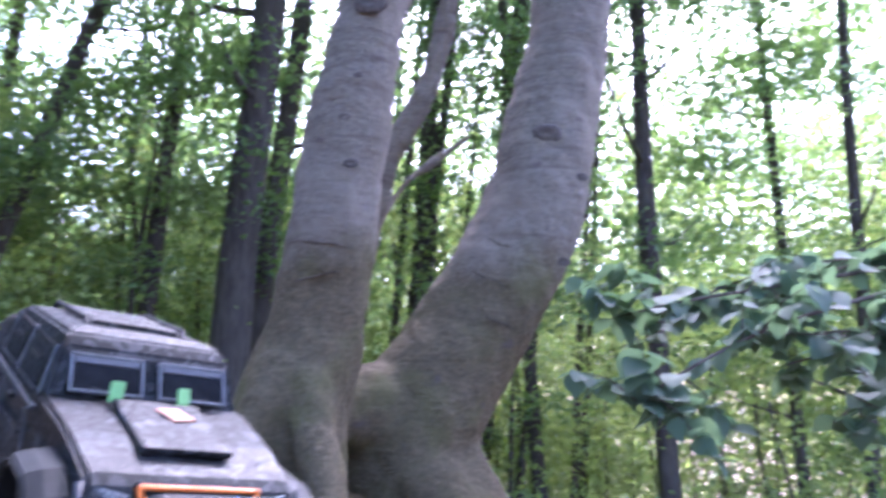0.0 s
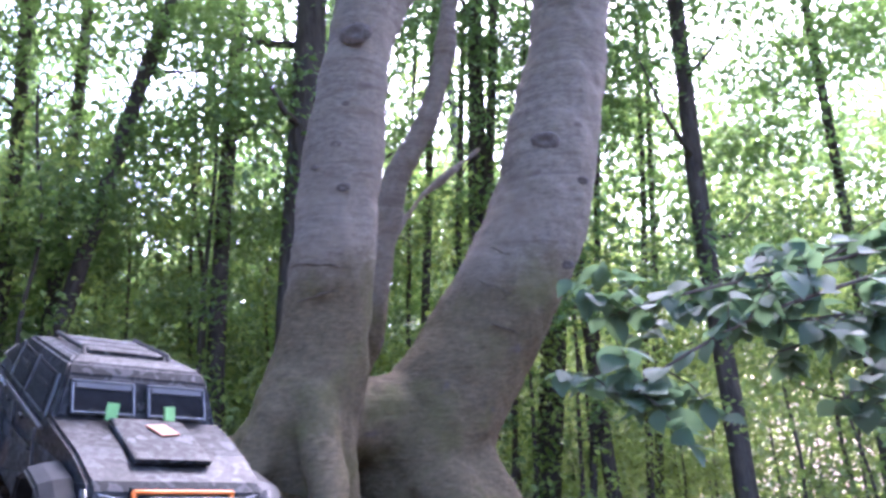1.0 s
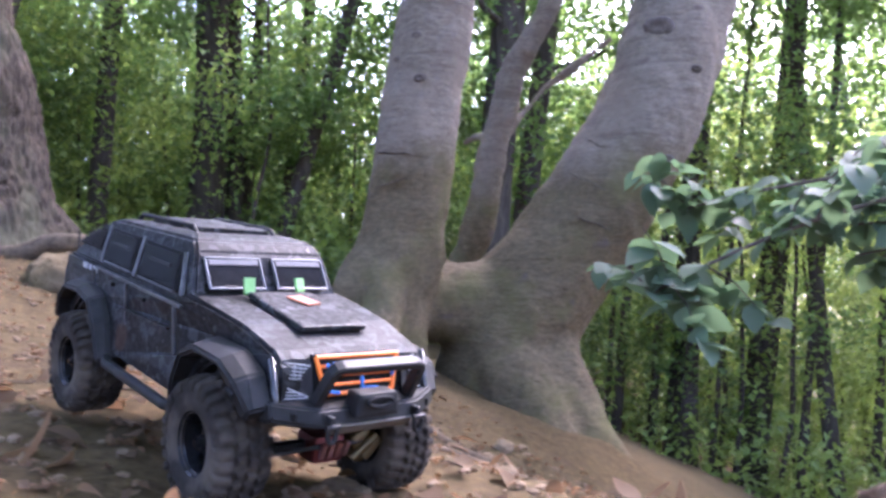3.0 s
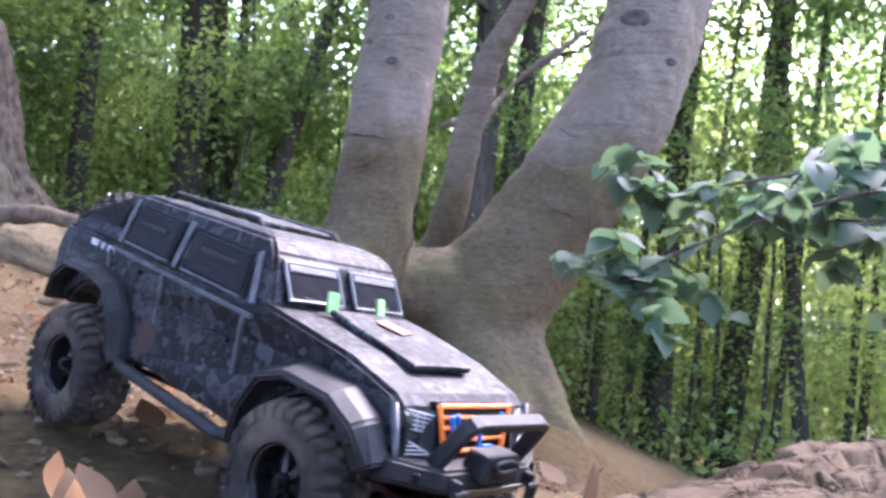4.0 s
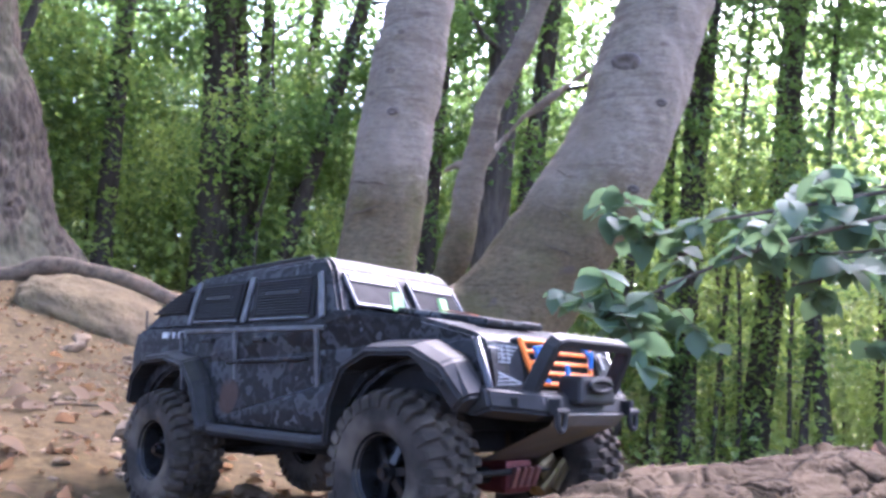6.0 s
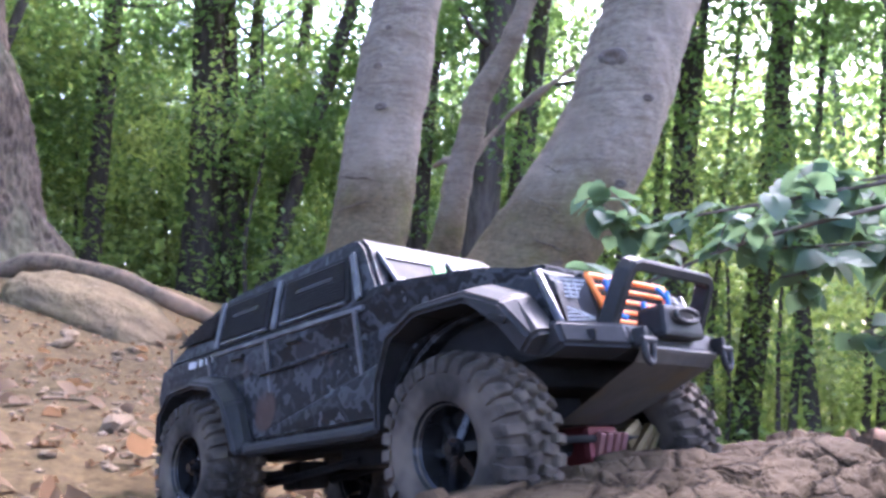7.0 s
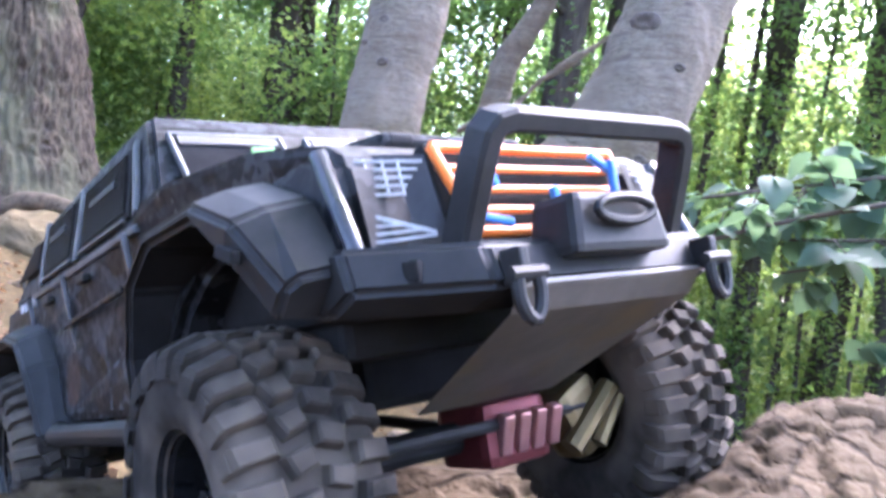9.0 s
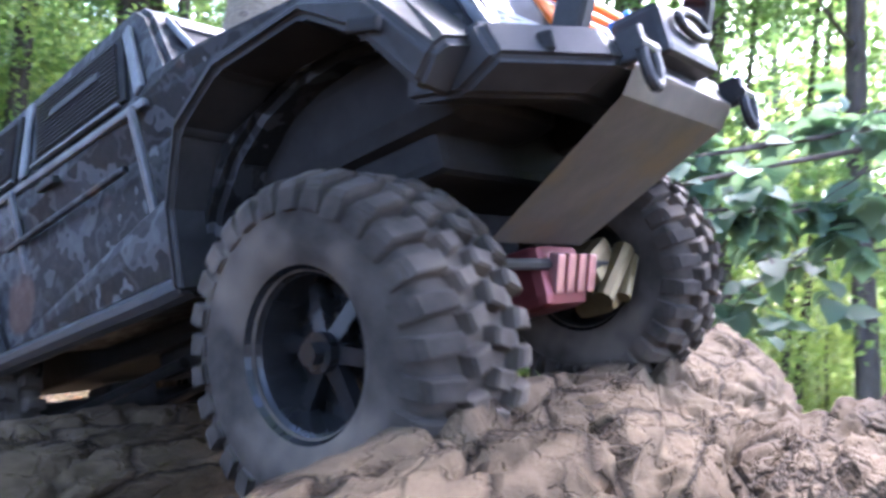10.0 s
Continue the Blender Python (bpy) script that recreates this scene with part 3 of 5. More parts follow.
def build_wheel(parent, name, m, spare=False):
    R, W = 0.0575, 0.05
    bm = bmesh.new()
    prof = [(0.0255, -0.38), (0.028, -0.45), (0.034, -0.49), (0.042, -0.5), (0.0485, -0.47), (0.0512, -0.41), (0.0522, -0.3), (0.0525, 0.0), (0.0522, 0.3), (0.0512, 0.41), (0.0485, 0.47), (0.042, 0.5), (0.034, 0.49), (0.028, 0.45), (0.0255, 0.38)]
    seg = 72
    rings = []
    for k in range(seg):
        a = 2 * math.pi * k / seg
        rings.append([bm.verts.new((r * math.sin(a), y * W, r * math.cos(a))) for r, y in prof])
    for k in range(seg):
        a, b = rings[k], rings[(k + 1) % seg]
        for i in range(len(prof) - 1):
            bm.faces.new((a[i], a[i + 1], b[i + 1], b[i]))
    # tread lugs: bent shoulder blocks and two offset middle rows
    tread = bmesh.new()
    n = 29

    def lug(a, pts, low, high):
        """A block from low to high radius over an outline of (angle offset in metres, y)."""
        ring0, ring1, ring2 = [], [], []
        cx, cy = sum(p[0] for p in pts) / len(pts), sum(p[1] for p in pts) / len(pts)
        for px, py in pts:
            for ring, r, k in ((ring0, low, 1.12), (ring1, high - 0.0011, 1.0), (ring2, high, 0.8)):
                qx, qy = cx + (px - cx) * k, cy + (py - cy) * k
                drop = 0.0045 * max(0.0, (abs(qy) / W - 0.3) / 0.2) ** 2
                g = a + qx / 0.056
                ring.append(tread.verts.new(((r - drop) * math.sin(g), qy, (r - drop) * math.cos(g))))
        m = len(pts)
        fs = [tread.faces.new(ring2)]
        for lo, hi in ((ring0, ring1), (ring1, ring2)):
            for k in range(m):
                fs.append(tread.faces.new((lo[k], lo[(k + 1) % m], hi[(k + 1) % m], hi[k])))
        bmesh.ops.recalc_face_normals(tread, faces=fs)

    for k in range(n):
        for s in (-1, 1):
            a = 2 * math.pi * (k + (0.5 if s > 0 else 0.0)) / n
            j = 0.0008 * math.sin(k * 2.7 + s)
            wide = 0.0 if k % 2 else 0.0012
            lug(a, [(-0.0036, s * 0.0128), (0.0026 + j, s * 0.012), (0.0036, s * (0.0245 + wide)), (-0.0036, s * (0.0255 + wide))], 0.0505, R)
            lug(a + 0.09, [(-0.0042 + j, s * 0.0018), (0.002, s * 0.001), (0.0044, s * 0.0082), (-0.0018, s * 0.0108)], 0.0515, R)
    # side biters
    for k in range(n):
        for s in (-1, 1):
            a = 360 * (k + (0.5 if s > 0 else 0.0)) / n
            box(tread, (0.0475 * math.sin(radians(a)), s * 0.0242, 0.0475 * math.cos(radians(a))), (0.0068, 0.0028, 0.0075), (0, a, 0), bevel=0.0008)
    hub = bmesh.new()
    bmesh.ops.create_cone(hub, cap_ends=True, segments=20, radius1=0.0065, radius2=0.0065, depth=W * 0.62, matrix=pose(0, 0, 0, 90))
    for sgn in (-1, 1):
        bmesh.ops.create_cone(hub, cap_ends=True, segments=6, radius1=0.004, radius2=0.004, depth=0.006, matrix=pose(0, sgn * W * 0.33, 0, 90))
    w = part(name, hub, M_RIM, parent, m=m)
    part("tyre", bm, M_RUBBER, w, "dusty black tyre with a smooth side wall", smooth=True)
    tagged(part("tread", tread, M_RUBBER, w, "chunky dusty rubber tread blocks"), kind="stuff")
    rim = bmesh.new()
    lip = [(0.0262, -0.4), (0.0275, -0.44), (0.0285, -0.4), (0.0245, -0.34), (0.0225, -0.1), (0.0225, 0.1), (0.0245, 0.34), (0.0285, 0.4), (0.0275, 0.44), (0.0262, 0.4)]
    rr = [[rim.verts.new((r * math.sin(2 * math.pi * k / 40), y * W, r * math.cos(2 * math.pi * k / 40))) for r, y in lip] for k in range(40)]
    for k in range(40):
        a, b = rr[k], rr[(k + 1) % 40]
        for i in range(len(lip) - 1):
            rim.faces.new((a[i], a[i + 1], b[i + 1], b[i]))
    for sgn in (-1, 1):
        for k in range(6):
            a = 60 * k + 10
            box_v = bmesh.ops.create_cube(rim, size=1)["verts"]
            for p in box_v:
                p.co = Vector((p.co.x * (0.006 if p.co.z < 0 else 0.0045), p.co.y * 0.005, p.co.z * 0.019))
            bmesh.ops.transform(rim, verts=box_v, matrix=pose(0, 0, 0, 0, a, 0) @ pose(0, sgn * 0.0075, 0.0145, sgn * 10, 0, 0))
    bmesh.ops.create_cone(rim, cap_ends=True, segments=32, radius1=0.024, radius2=0.024, depth=0.004, matrix=pose(0, 0, 0, 90))
    part("rim", rim, M_RIM, w, "glossy black six-spoke rim")
    return w


def mirrored(f):
    for s in (-1, 1):
        f(s)


def build_truck():
    root = new("toy_truck")
    tagged(root, "black and grey camouflaged radio-controlled toy truck with orange grille", "toy truck")
    # lower shell
    outline = ([(-0.262, 0.052), (-0.27, 0.085), (-0.266, 0.112), (0.045, 0.115), (0.062, 0.1235), (0.09, 0.122), (0.16, 0.115), (0.207, 0.104), (0.219, 0.096), (0.228, 0.064), (0.227, 0.054)]
               + arch(0.162, 0.006, 0.076, 43, 162) + [(0.082, 0.026), (-0.09, 0.026)] + arch(-0.162, 0.002, 0.071, 22, 152) + [(-0.232, 0.045)])
    bm = bmesh.new()
    vs = prism(bm, outline, -1, 1)
    for v in vs:
        v.co.y *= side_width(v.co.x, v.co.z)
    bmesh.ops.bevel(bm, geom=[e for e in bm.edges if e.calc_face_angle(0) > 0.5], offset=0.0035, segments=2, affect="EDGES")
    part("body", bm, M_CAMO, root)
    # cabin
    bm = bmesh.new()
    low = [(0.067, 0.0835), (-0.262, 0.084)]
    secs = [(0.112, 0.074, -0.263, 0.0825), (0.16, 0.0465, -0.196, 0.0722), (0.1705, 0.034, -0.17, 0.0685), (0.174, 0.012, -0.15, 0.058)]
    rings = []
    for z, xf, xr, w in secs:
        zr = z - 0.006 * (z > 0.13)
        rings.append([bm.verts.new((xf, -w, z)), bm.verts.new((xr, -w, zr)), bm.verts.new((xr, w, zr)), bm.verts.new((xf, w, z))])
    for a, b in zip(rings, rings[1:]):
        for k in range(4):
            bm.faces.new((a[k], a[(k + 1) % 4], b[(k + 1) % 4], b[k]))
    bm.faces.new(rings[-1])
    bm.faces.new(rings[0][::-1])
    bmesh.ops.recalc_face_normals(bm, faces=bm.faces[:])
    bmesh.ops.bevel(bm, geom=[e for e in bm.edges if e.calc_face_angle(0) > 0.25], offset=0.003, segments=2, affect="EDGES")
    part("cabin", bm, M_CAMO, root)
    # windscreen panes with silver frames
    slope = math.degrees(math.atan2(0.025, 0.034))
    for s in (-1, 1):
        m = pose(0.0602, s * 0.0365, 0.1415, 0, -slope, 0)
        bm = bmesh.new()
        box(bm, (0, 0, 0), (0.003, 0.056, 0.031), bevel=0.001)
        pane = part("windscreen_pane", bm, M_WINDOW, root, "dark smoked windscreen pane", m=m)
        bm = bmesh.new()
        for y, z, sy, sz in ((0, 0.0165, 0.06, 0.0018), (0, -0.0165, 0.06, 0.002), (0.029, 0, 0.0018, 0.031), (-0.029, 0, 0.0018, 0.031)):
            box(bm, (0.0012, y, z), (0.0035, sy, sz), bevel=0.0008)
        part("frame", bm, M_SILVER, pane)
        bm = bmesh.new()
        box(bm, (0.002, 0, 0.0115), (0.002, 0.052, 0.006))
        part("sun_strip", bm, M_STRIP, pane)
        bm = bmesh.new()
        box(bm, (0, 0, 0), (0.003, 0.011, 0.017), bevel=0.0008)
        part("tape_flag", bm, M_GREEN, root, "small green tape flag", m=pose(0.083, s * 0.028 - 0.004, 0.1335, 0, -20, 12 * s))
        bm = bmesh.new()
        tube(bm, [(0.074, s * 0.012, 0.127), (0.069, s * 0.05, 0.132)], 0.0009, 6)
        part("wiper", bm, M_PLASTIC, root)
    # side windows with louvres, sills and pillars
    for s in (-1, 1):
        tilt = s * math.degrees(math.atan2(0.0825 - 0.0722, 0.048))
        for x0, x1 in ((0.032, -0.058), (-0.078, -0.155)):
            cx, L = (x0 + x1) / 2, abs(x1 - x0)
            m = pose(cx, s * 0.0776, 0.1375, tilt, 0, 0)
            bm = bmesh.new()
            vv = box(bm, (0, 0, 0), (L, 0.003, 0.038), bevel=0.0008)
            for p in bm.verts:
                p.co.x -= 0.22 * p.co.z if x0 > 0 else -0.0 * p.co.z
            win = part("side_window", bm, M_CHASSIS, root, "dark louvred side window", m=m)
            bm = bmesh.new()
            for k in range(13):
                z = -0.0155 + 0.0025 * k
                box(bm, (-0.22 * z if x0 > 0 else 0, s * 0.002, z), (L * 0.9, 0.0022, 0.0011), (20 * s, 0, 0))
            box(bm, (0, s * 0.0026, 0.003), (L * 0.55, 0.003, 0.0045), bevel=0.0008)
            part("louvre", bm, M_PLASTIC, win)
            bm = bmesh.new()
            box(bm, (0, s * 0.0016, -0.02), (L * 0.98, 0.0028, 0.0016), bevel=0.0006)
            part("sill", bm, M_SILVER, win)
        bm = bmesh.new()
        a = [bm.verts.new((x, s * (0.0835 - 0.28 * (z - 0.12) + 0.0), z)) for x, z in ((-0.17, 0.128), (-0.172, 0.152), (-0.198, 0.15), (-0.243, 0.128))]
        f = bm.faces.new(a)
        bmesh.ops.solidify(bm, geom=[f], thickness=0.002)
        quarter = part("quarter_window", bm, M_CHASSIS, root)
        for k in range(7):
            z = 0.13 + 0.003 * k
            xr = -0.243 + (z - 0.128) * 2.0
            bm = bmesh.new()
            box(bm, ((xr - 0.172) / 2, s * (0.0845 - 0.28 * (z - 0.12)), z), (abs(xr + 0.172), 0.002, 0.0012))
            part("slat", bm, M_PLASTIC, quarter)
        for x in (0.044, -0.068, -0.163):
            bm = bmesh.new()
            box(bm, (x - 0.004 * (x > 0), s * 0.0785, 0.1375), (0.007, 0.003, 0.044), (tilt, -24 if x > 0 else 0, 0), bevel=0.0012)
            part("window_pillar", bm, M_WORN, root, "scuffed pale body edge")
        # door edges, belt rail and crease, standing proud
        for x in (0.052, -0.067, -0.162):
            bm = bmesh.new()
            box(bm, (x, s * 0.0882, 0.08), (0.004, 0.003, 0.056), (-6 * s, 0, 0), bevel=0.001)
            part("pillar", bm, M_WORN, root, "scuffed pale body edge")
        bm = bmesh.new()
        box(bm, (-0.055, s * 0.0862, 0.109), (0.225, 0.004, 0.004), bevel=0.0012)
        part("belt_rail", bm, M_WORN, root, "scuffed pale body edge")
        bm = bmesh.new()
        box(bm, (-0.02, s * 0.0895, 0.082), (0.12, 0.003, 0.003), (0, -2, 0), bevel=0.001)
        part("door_crease", bm, M_CAMO, root)
        bm = bmesh.new()
        tube(bm, [(0.083, s * 0.094, 0.022), (0.07, s * 0.099, 0.02), (-0.08, s * 0.099, 0.02), (-0.093, s * 0.094, 0.022)], 0.0055, 10)
        part("rock_slider", bm, M_PLASTIC, root)
        for x in (-0.03, -0.115):
            bm = bmesh.new()
            box(bm, (x, s * 0.0895, 0.1), (0.018, 0.004, 0.004), bevel=0.001)
            part("door_handle", bm, M_PLASTIC, root)
        bm = bmesh.new()
        for k, wd in enumerate((0.012, 0.004, 0.012)):
            box(bm, (-0.2 + 0.016 * k, s * 0.0872, 0.106), (wd, 0.002, 0.006))
        part("decal", bm, M_WHITE, root, "pale illegible lettering strip")
    # fender flares
    def flare(s, pts, label):
        bm = bmesh.new()
        prev = None
        for i, (x, z, d) in enumerate(pts):
            cx = 0.162 if pts[0][0] > 0 else -0.162
            inx, inz = cx - x, 0.0 - z
            L = math.hypot(inx, inz)
            w = 1.6 if x > 0.2 else 1.0
            inx, inz = inx / L * 0.0105, inz / L * 0.0105
            row = [(x - inx * 0.3, 0.08, z - inz * 0.3), (x, 0.096, z), (x + inx * 0.45, d, z + inz * 0.45), (x + inx * w, d, z + inz * w), (x + inx * (w + 0.1), 0.08, z + inz * (w + 0.1))]
            row = [bm.verts.new((a, s * b, c)) for a, b, c in row]
            if prev:
                for k in range(5):
                    bm.faces.new((prev[k], prev[(k + 1) % 5], row[(k + 1) % 5], row[k]))
            else:
                bm.faces.new(row)
            prev = row
        bm.faces.new(prev)
        bmesh.ops.recalc_face_normals(bm, faces=bm.faces[:])
        bmesh.ops.bevel(bm, geom=[e for e in bm.edges if e.calc_face_angle(0) > 0.4], offset=0.0022, segments=3, affect="EDGES")
        fl = part("fender_flare", bm, M_PLASTIC, root, label)
        return fl

    for s in (-1, 1):
        flare(s, [(0.077, 0.02, 0.104), (0.083, 0.055, 0.106), (0.1, 0.083, 0.108), (0.13, 0.096, 0.109), (0.18, 0.096, 0.109), (0.208, 0.084, 0.108), (0.224, 0.06, 0.1)], "black plastic wheel arch flare")
        flare(s, [(-0.247, 0.04, 0.104), (-0.236, 0.068, 0.107), (-0.212, 0.086, 0.108), (-0.165, 0.09, 0.108), (-0.128, 0.083, 0.108), (-0.106, 0.062, 0.108), (-0.09, 0.02, 0.105)], "black plastic wheel arch flare")
        bm = bmesh.new()
        box(bm, (0.203, s * 0.1075, 0.071), (0.013, 0.003, 0.0045), (0, 20, 0), bevel=0.001)
        part("vent", bm, M_CHASSIS, root)
        # inner arch
        for cx in (0.155, -0.16):
            bm = bmesh.new()
            box(bm, (cx, s * 0.042, 0.066), (0.11, 0.06, 0.036), bevel=0.008)
            part("inner_arch", bm, M_CHASSIS, root)
        # headlights
        bm = bmesh.new()
        a = [(0.207, 0.074, 0.1), (0.221, 0.047, 0.097), (0.229, 0.047, 0.066), (0.222, 0.075, 0.064)]
        f = bm.faces.new([bm.verts.new((x, s * y, z)) for x, y, z in a])
        bmesh.ops.solidify(bm, geom=[f], thickness=0.004)
        for v in bm.verts:
            v.co.x += 0.0025
        lamp = part("headlight", bm, M_LAMP, root, "dark clear headlight with white grid lines")

        def on_lens(u, v):
            top = Vector(a[0]).lerp(Vector(a[1]), u)
            low = Vector(a[3]).lerp(Vector(a[2]), u)
            p = top.lerp(low, v)
            return (p.x + 0.0052, s * p.y, p.z)

        lines = [((0.12, 0.1 + 0.085 * k), (0.9 - 0.08 * k, 0.1 + 0.085 * k), 0.0006) for k in range(5)]
        lines += [((0.1, 0.74 + 0.07 * k), (0.5 + 0.15 * k, 0.74 + 0.07 * k), 0.0006) for k in range(3)] + [((0.12, 0.62), (0.8, 0.86), 0.0008)]
        lines += [((u, 0.08), (u - 0.04, 0.46), 0.0004) for u in (0.3, 0.48, 0.64)]
        for p, q, r in lines:
            bm = bmesh.new()
            tube(bm, [on_lens(*p), on_lens(*q)], r, 4)
            part("lens_line", bm, M_WHITE, lamp)
        bm = bmesh.new()
        tube(bm, [(0.213, s * 0.0795, 0.099), (0.226, s * 0.0785, 0.066), (0.228, s * 0.078, 0.056)], 0.003, 10)
        part("corner_trim", bm, M_SHELL, root, smooth=True)
    # bonnet details
    bm = bmesh.new()
    vv = box(bm, (0.135, 0, 0.1205), (0.1, 0.07, 0.006), (0, 7, 0), bevel=0.0025)
    part("bonnet_bulge", bm, M_CAMO, root)
    for y in (-0.026, 0.026):
        bm = bmesh.new()
        box(bm, (0.178, y, 0.116), (0.014, 0.012, 0.005), (0, 12, 0), bevel=0.0015)
        part("bonnet_catch", bm, M_PLASTIC, root)
    bm = bmesh.new()
    box(bm, (0.118, 0.008, 0.1268), (0.026, 0.02, 0.0012), (0, 7, 20))
    part("bonnet_patch", bm, plain("rusty_patch", (0.3, 0.1, 0.05), 0.4), root, "rust-orange patch")
    # roof rails and hatch
    for y in (-0.045, 0.045):
        bm = bmesh.new()
        tube(bm, [(-0.01, y, 0.171), (-0.02, y, 0.178), (-0.15, y, 0.174), (-0.16, y, 0.166)], 0.0025, 8)
        part("roof_rail", bm, M_PLASTIC, root)
    for x in (-0.03, -0.075, -0.12):
        bm = bmesh.new()
        box(bm, (x, 0, 0.1755 + x * 0.03), (0.03, 0.08, 0.006), bevel=0.002)
        part("roof_panel", bm, M_CAMO, root)
    # grille
    bm = bmesh.new()
    box(bm, (0.2205, 0, 0.085), (0.006, 0.088, 0.034), (0, -14, 0), bevel=0.001)
    grille = part("grille", bm, M_CHASSIS, root, "black grille with orange bars")
    pts = [(0.2225, 0.042, 0.1), (0.2305, 0.035, 0.07)]
    for (a, b) in (((0.2225, -0.043, 0.1), (0.2225, 0.043, 0.1)), ((0.2225, -0.043, 0.1), (0.2305, -0.035, 0.07)), ((0.2225, 0.043, 0.1), (0.2305, 0.035, 0.07)), ((0.2305, -0.035, 0.07), (0.2305, 0.035, 0.07)), ((0.2245, -0.04, 0.0925), (0.2245, 0.04, 0.0925)), ((0.2265, -0.038, 0.085), (0.2265, 0.038, 0.085)), ((0.2285, -0.036, 0.0775), (0.2285, 0.036, 0.0775))):
        bm = bmesh.new()
        tube(bm, [a, b], 0.0019 if abs(a[2] - b[2]) > 0.01 or a[2] in (0.1, 0.07) else 0.0014, 8)
        part("grille_bar", bm, M_ORANGE, grille, "orange plastic bar")
    for y, z, a in ((-0.033, 0.09, 25), (-0.027, 0.091, 25), (-0.03, 0.073, 80), (0.0, 0.078, 10), (0.03, 0.094, 60), (0.034, 0.089, 0), (0.01, 0.074, 90)):
        bm = bmesh.new()
        box(bm, (0.2315 - (z - 0.085) * 0.25, y, z), (0.003, 0.0028, 0.013), (a, 0, 0), bevel=0.0008)
        part("cable_tie", bm, M_BLUE, grille, "blue cable tie")
    # bumper, winch box, bull bar, shackles, skid plate
    bm = bmesh.new()
    shape = [(0.222, 0.066), (0.25, 0.064), (0.2545, 0.05), (0.238, 0.044), (0.216, 0.05)]
    sections = [[bm.verts.new((x - back, y, z + lift)) for x, z in shape] for y, back, lift in ((-0.086, 0.022, 0.003), (-0.05, 0.001, 0), (0.05, 0.001, 0), (0.086, 0.022, 0.003))]
    for a, b in zip(sections, sections[1:]):
        for k in range(5):
            bm.faces.new((a[k], a[(k + 1) % 5], b[(k + 1) % 5], b[k]))
    bm.faces.new(sections[0])
    bm.faces.new(sections[-1])
    bmesh.ops.recalc_face_normals(bm, faces=bm.faces[:])
    bmesh.ops.bevel(bm, geom=[e for e in bm.edges if e.calc_face_angle(0) > 0.3], offset=0.0022, segments=3, affect="EDGES")
    bumper = part("bumper", bm, M_PLASTIC, root, "black plastic front bumper")
    for s in (-1, 1):
        bm = bmesh.new()
        box(bm, (0.2388, s * 0.0675, 0.0575), (0.005, 0.0085, 0.0065), (0, 0, -s * 30), bevel=0.001)
        part("socket", bm, M_CHASSIS, bumper)
        bm = bmesh.new()
        loop = [(0.26, s * 0.045 + 0.0043 * math.cos(radians(a)), 0.048 + 0.0085 * math.sin(radians(a))) for a in range(-200, 21, 20)]
        tube(bm, loop, 0.0021, 8)
        tube(bm, [(0.26, s * 0.045 - 0.0065, 0.0525), (0.26, s * 0.045 + 0.0065, 0.0525)], 0.0022, 8)
        box(bm, (0.2555, s * 0.045, 0.055), (0.009, 0.004, 0.011), bevel=0.001)
        part("shackle", bm, M_PLASTIC, bumper, "dark metal recovery shackle")
    bm = bmesh.new()
    box(bm, (0.249, 0, 0.067), (0.022, 0.046, 0.02), bevel=0.003, taper=0.86)
    part("winch_box", bm, M_PLASTIC, bumper)
    bm = bmesh.new()
    loop = [(0.2615 , 0.013 * math.cos(radians(a)), 0.07 + 0.004 * math.sin(radians(a))) for a in range(0, 360, 20)]
    tube(bm, loop + loop[:1], 0.0017, 8)
    part("fairlead", bm, M_PLASTIC, bumper)
    bm = bmesh.new()
    lean = Vector((math.sin(radians(27)), 0, math.cos(radians(27))))
    path = [(-0.049, -0.026), (-0.0465, 0.014), (-0.0455, 0.021), (-0.043, 0.0245), (-0.038, 0.026), (0.038, 0.026), (0.043, 0.0245), (0.0455, 0.021), (0.0465, 0.014), (0.049, -0.026)]
    rows = []
    for i, (y, u) in enumerate(path):
        y0, u0 = path[max(i - 1, 0)]
        y1, u1 = path[min(i + 1, len(path) - 1)]
        d = Vector((y1 - y0, u1 - u0)).normalized()
        c = Vector((0.2425, 0, 0.0765)) + lean * u + Vector((0, y, 0))
        side = Vector((0, -d.y, 0)) + lean * d.x
        deep = Vector((math.cos(radians(27)), 0, -math.sin(radians(27))))
        rows.append([bm.verts.new(c + side * a + deep * b) for a, b in ((-0.0038, -0.0045), (-0.0024, -0.0058), (0.0024, -0.0058), (0.0038, -0.0045), (0.0038, 0.0045), (0.0024, 0.0058), (-0.0024, 0.0058), (-0.0038, 0.0045))])
    for a, b in zip(rows, rows[1:]):
        for k in range(8):
            bm.faces.new((a[k], a[(k + 1) % 8], b[(k + 1) % 8], b[k]))
    bm.faces.new(rows[0])
    bm.faces.new(rows[-1])
    bmesh.ops.recalc_face_normals(bm, faces=bm.faces[:])
    part("bull_bar", bm, M_PLASTIC, bumper, "black plastic bull bar of flat section")
    bm = bmesh.new()
    corners = [(0.2545, -0.043, 0.05), (0.2545, 0.043, 0.05), (0.248, 0.043, 0.042), (0.18, 0.034, 0.013), (0.18, -0.034, 0.013), (0.248, -0.043, 0.042)]
    cv = [bm.verts.new(p) for p in corners]
    f1 = bm.faces.new((cv[0], cv[1], cv[2], cv[5]))
    f2 = bm.faces.new((cv[5], cv[2], cv[3], cv[4]))
    bmesh.ops.solidify(bm, geom=[f1, f2], thickness=0.004)
    bmesh.ops.recalc_face_normals(bm, faces=bm.faces[:])
    part("skid_plate", bm, M_SKID, root, "scuffed grey metal skid plate with muddy stains")
    bm = bmesh.new()
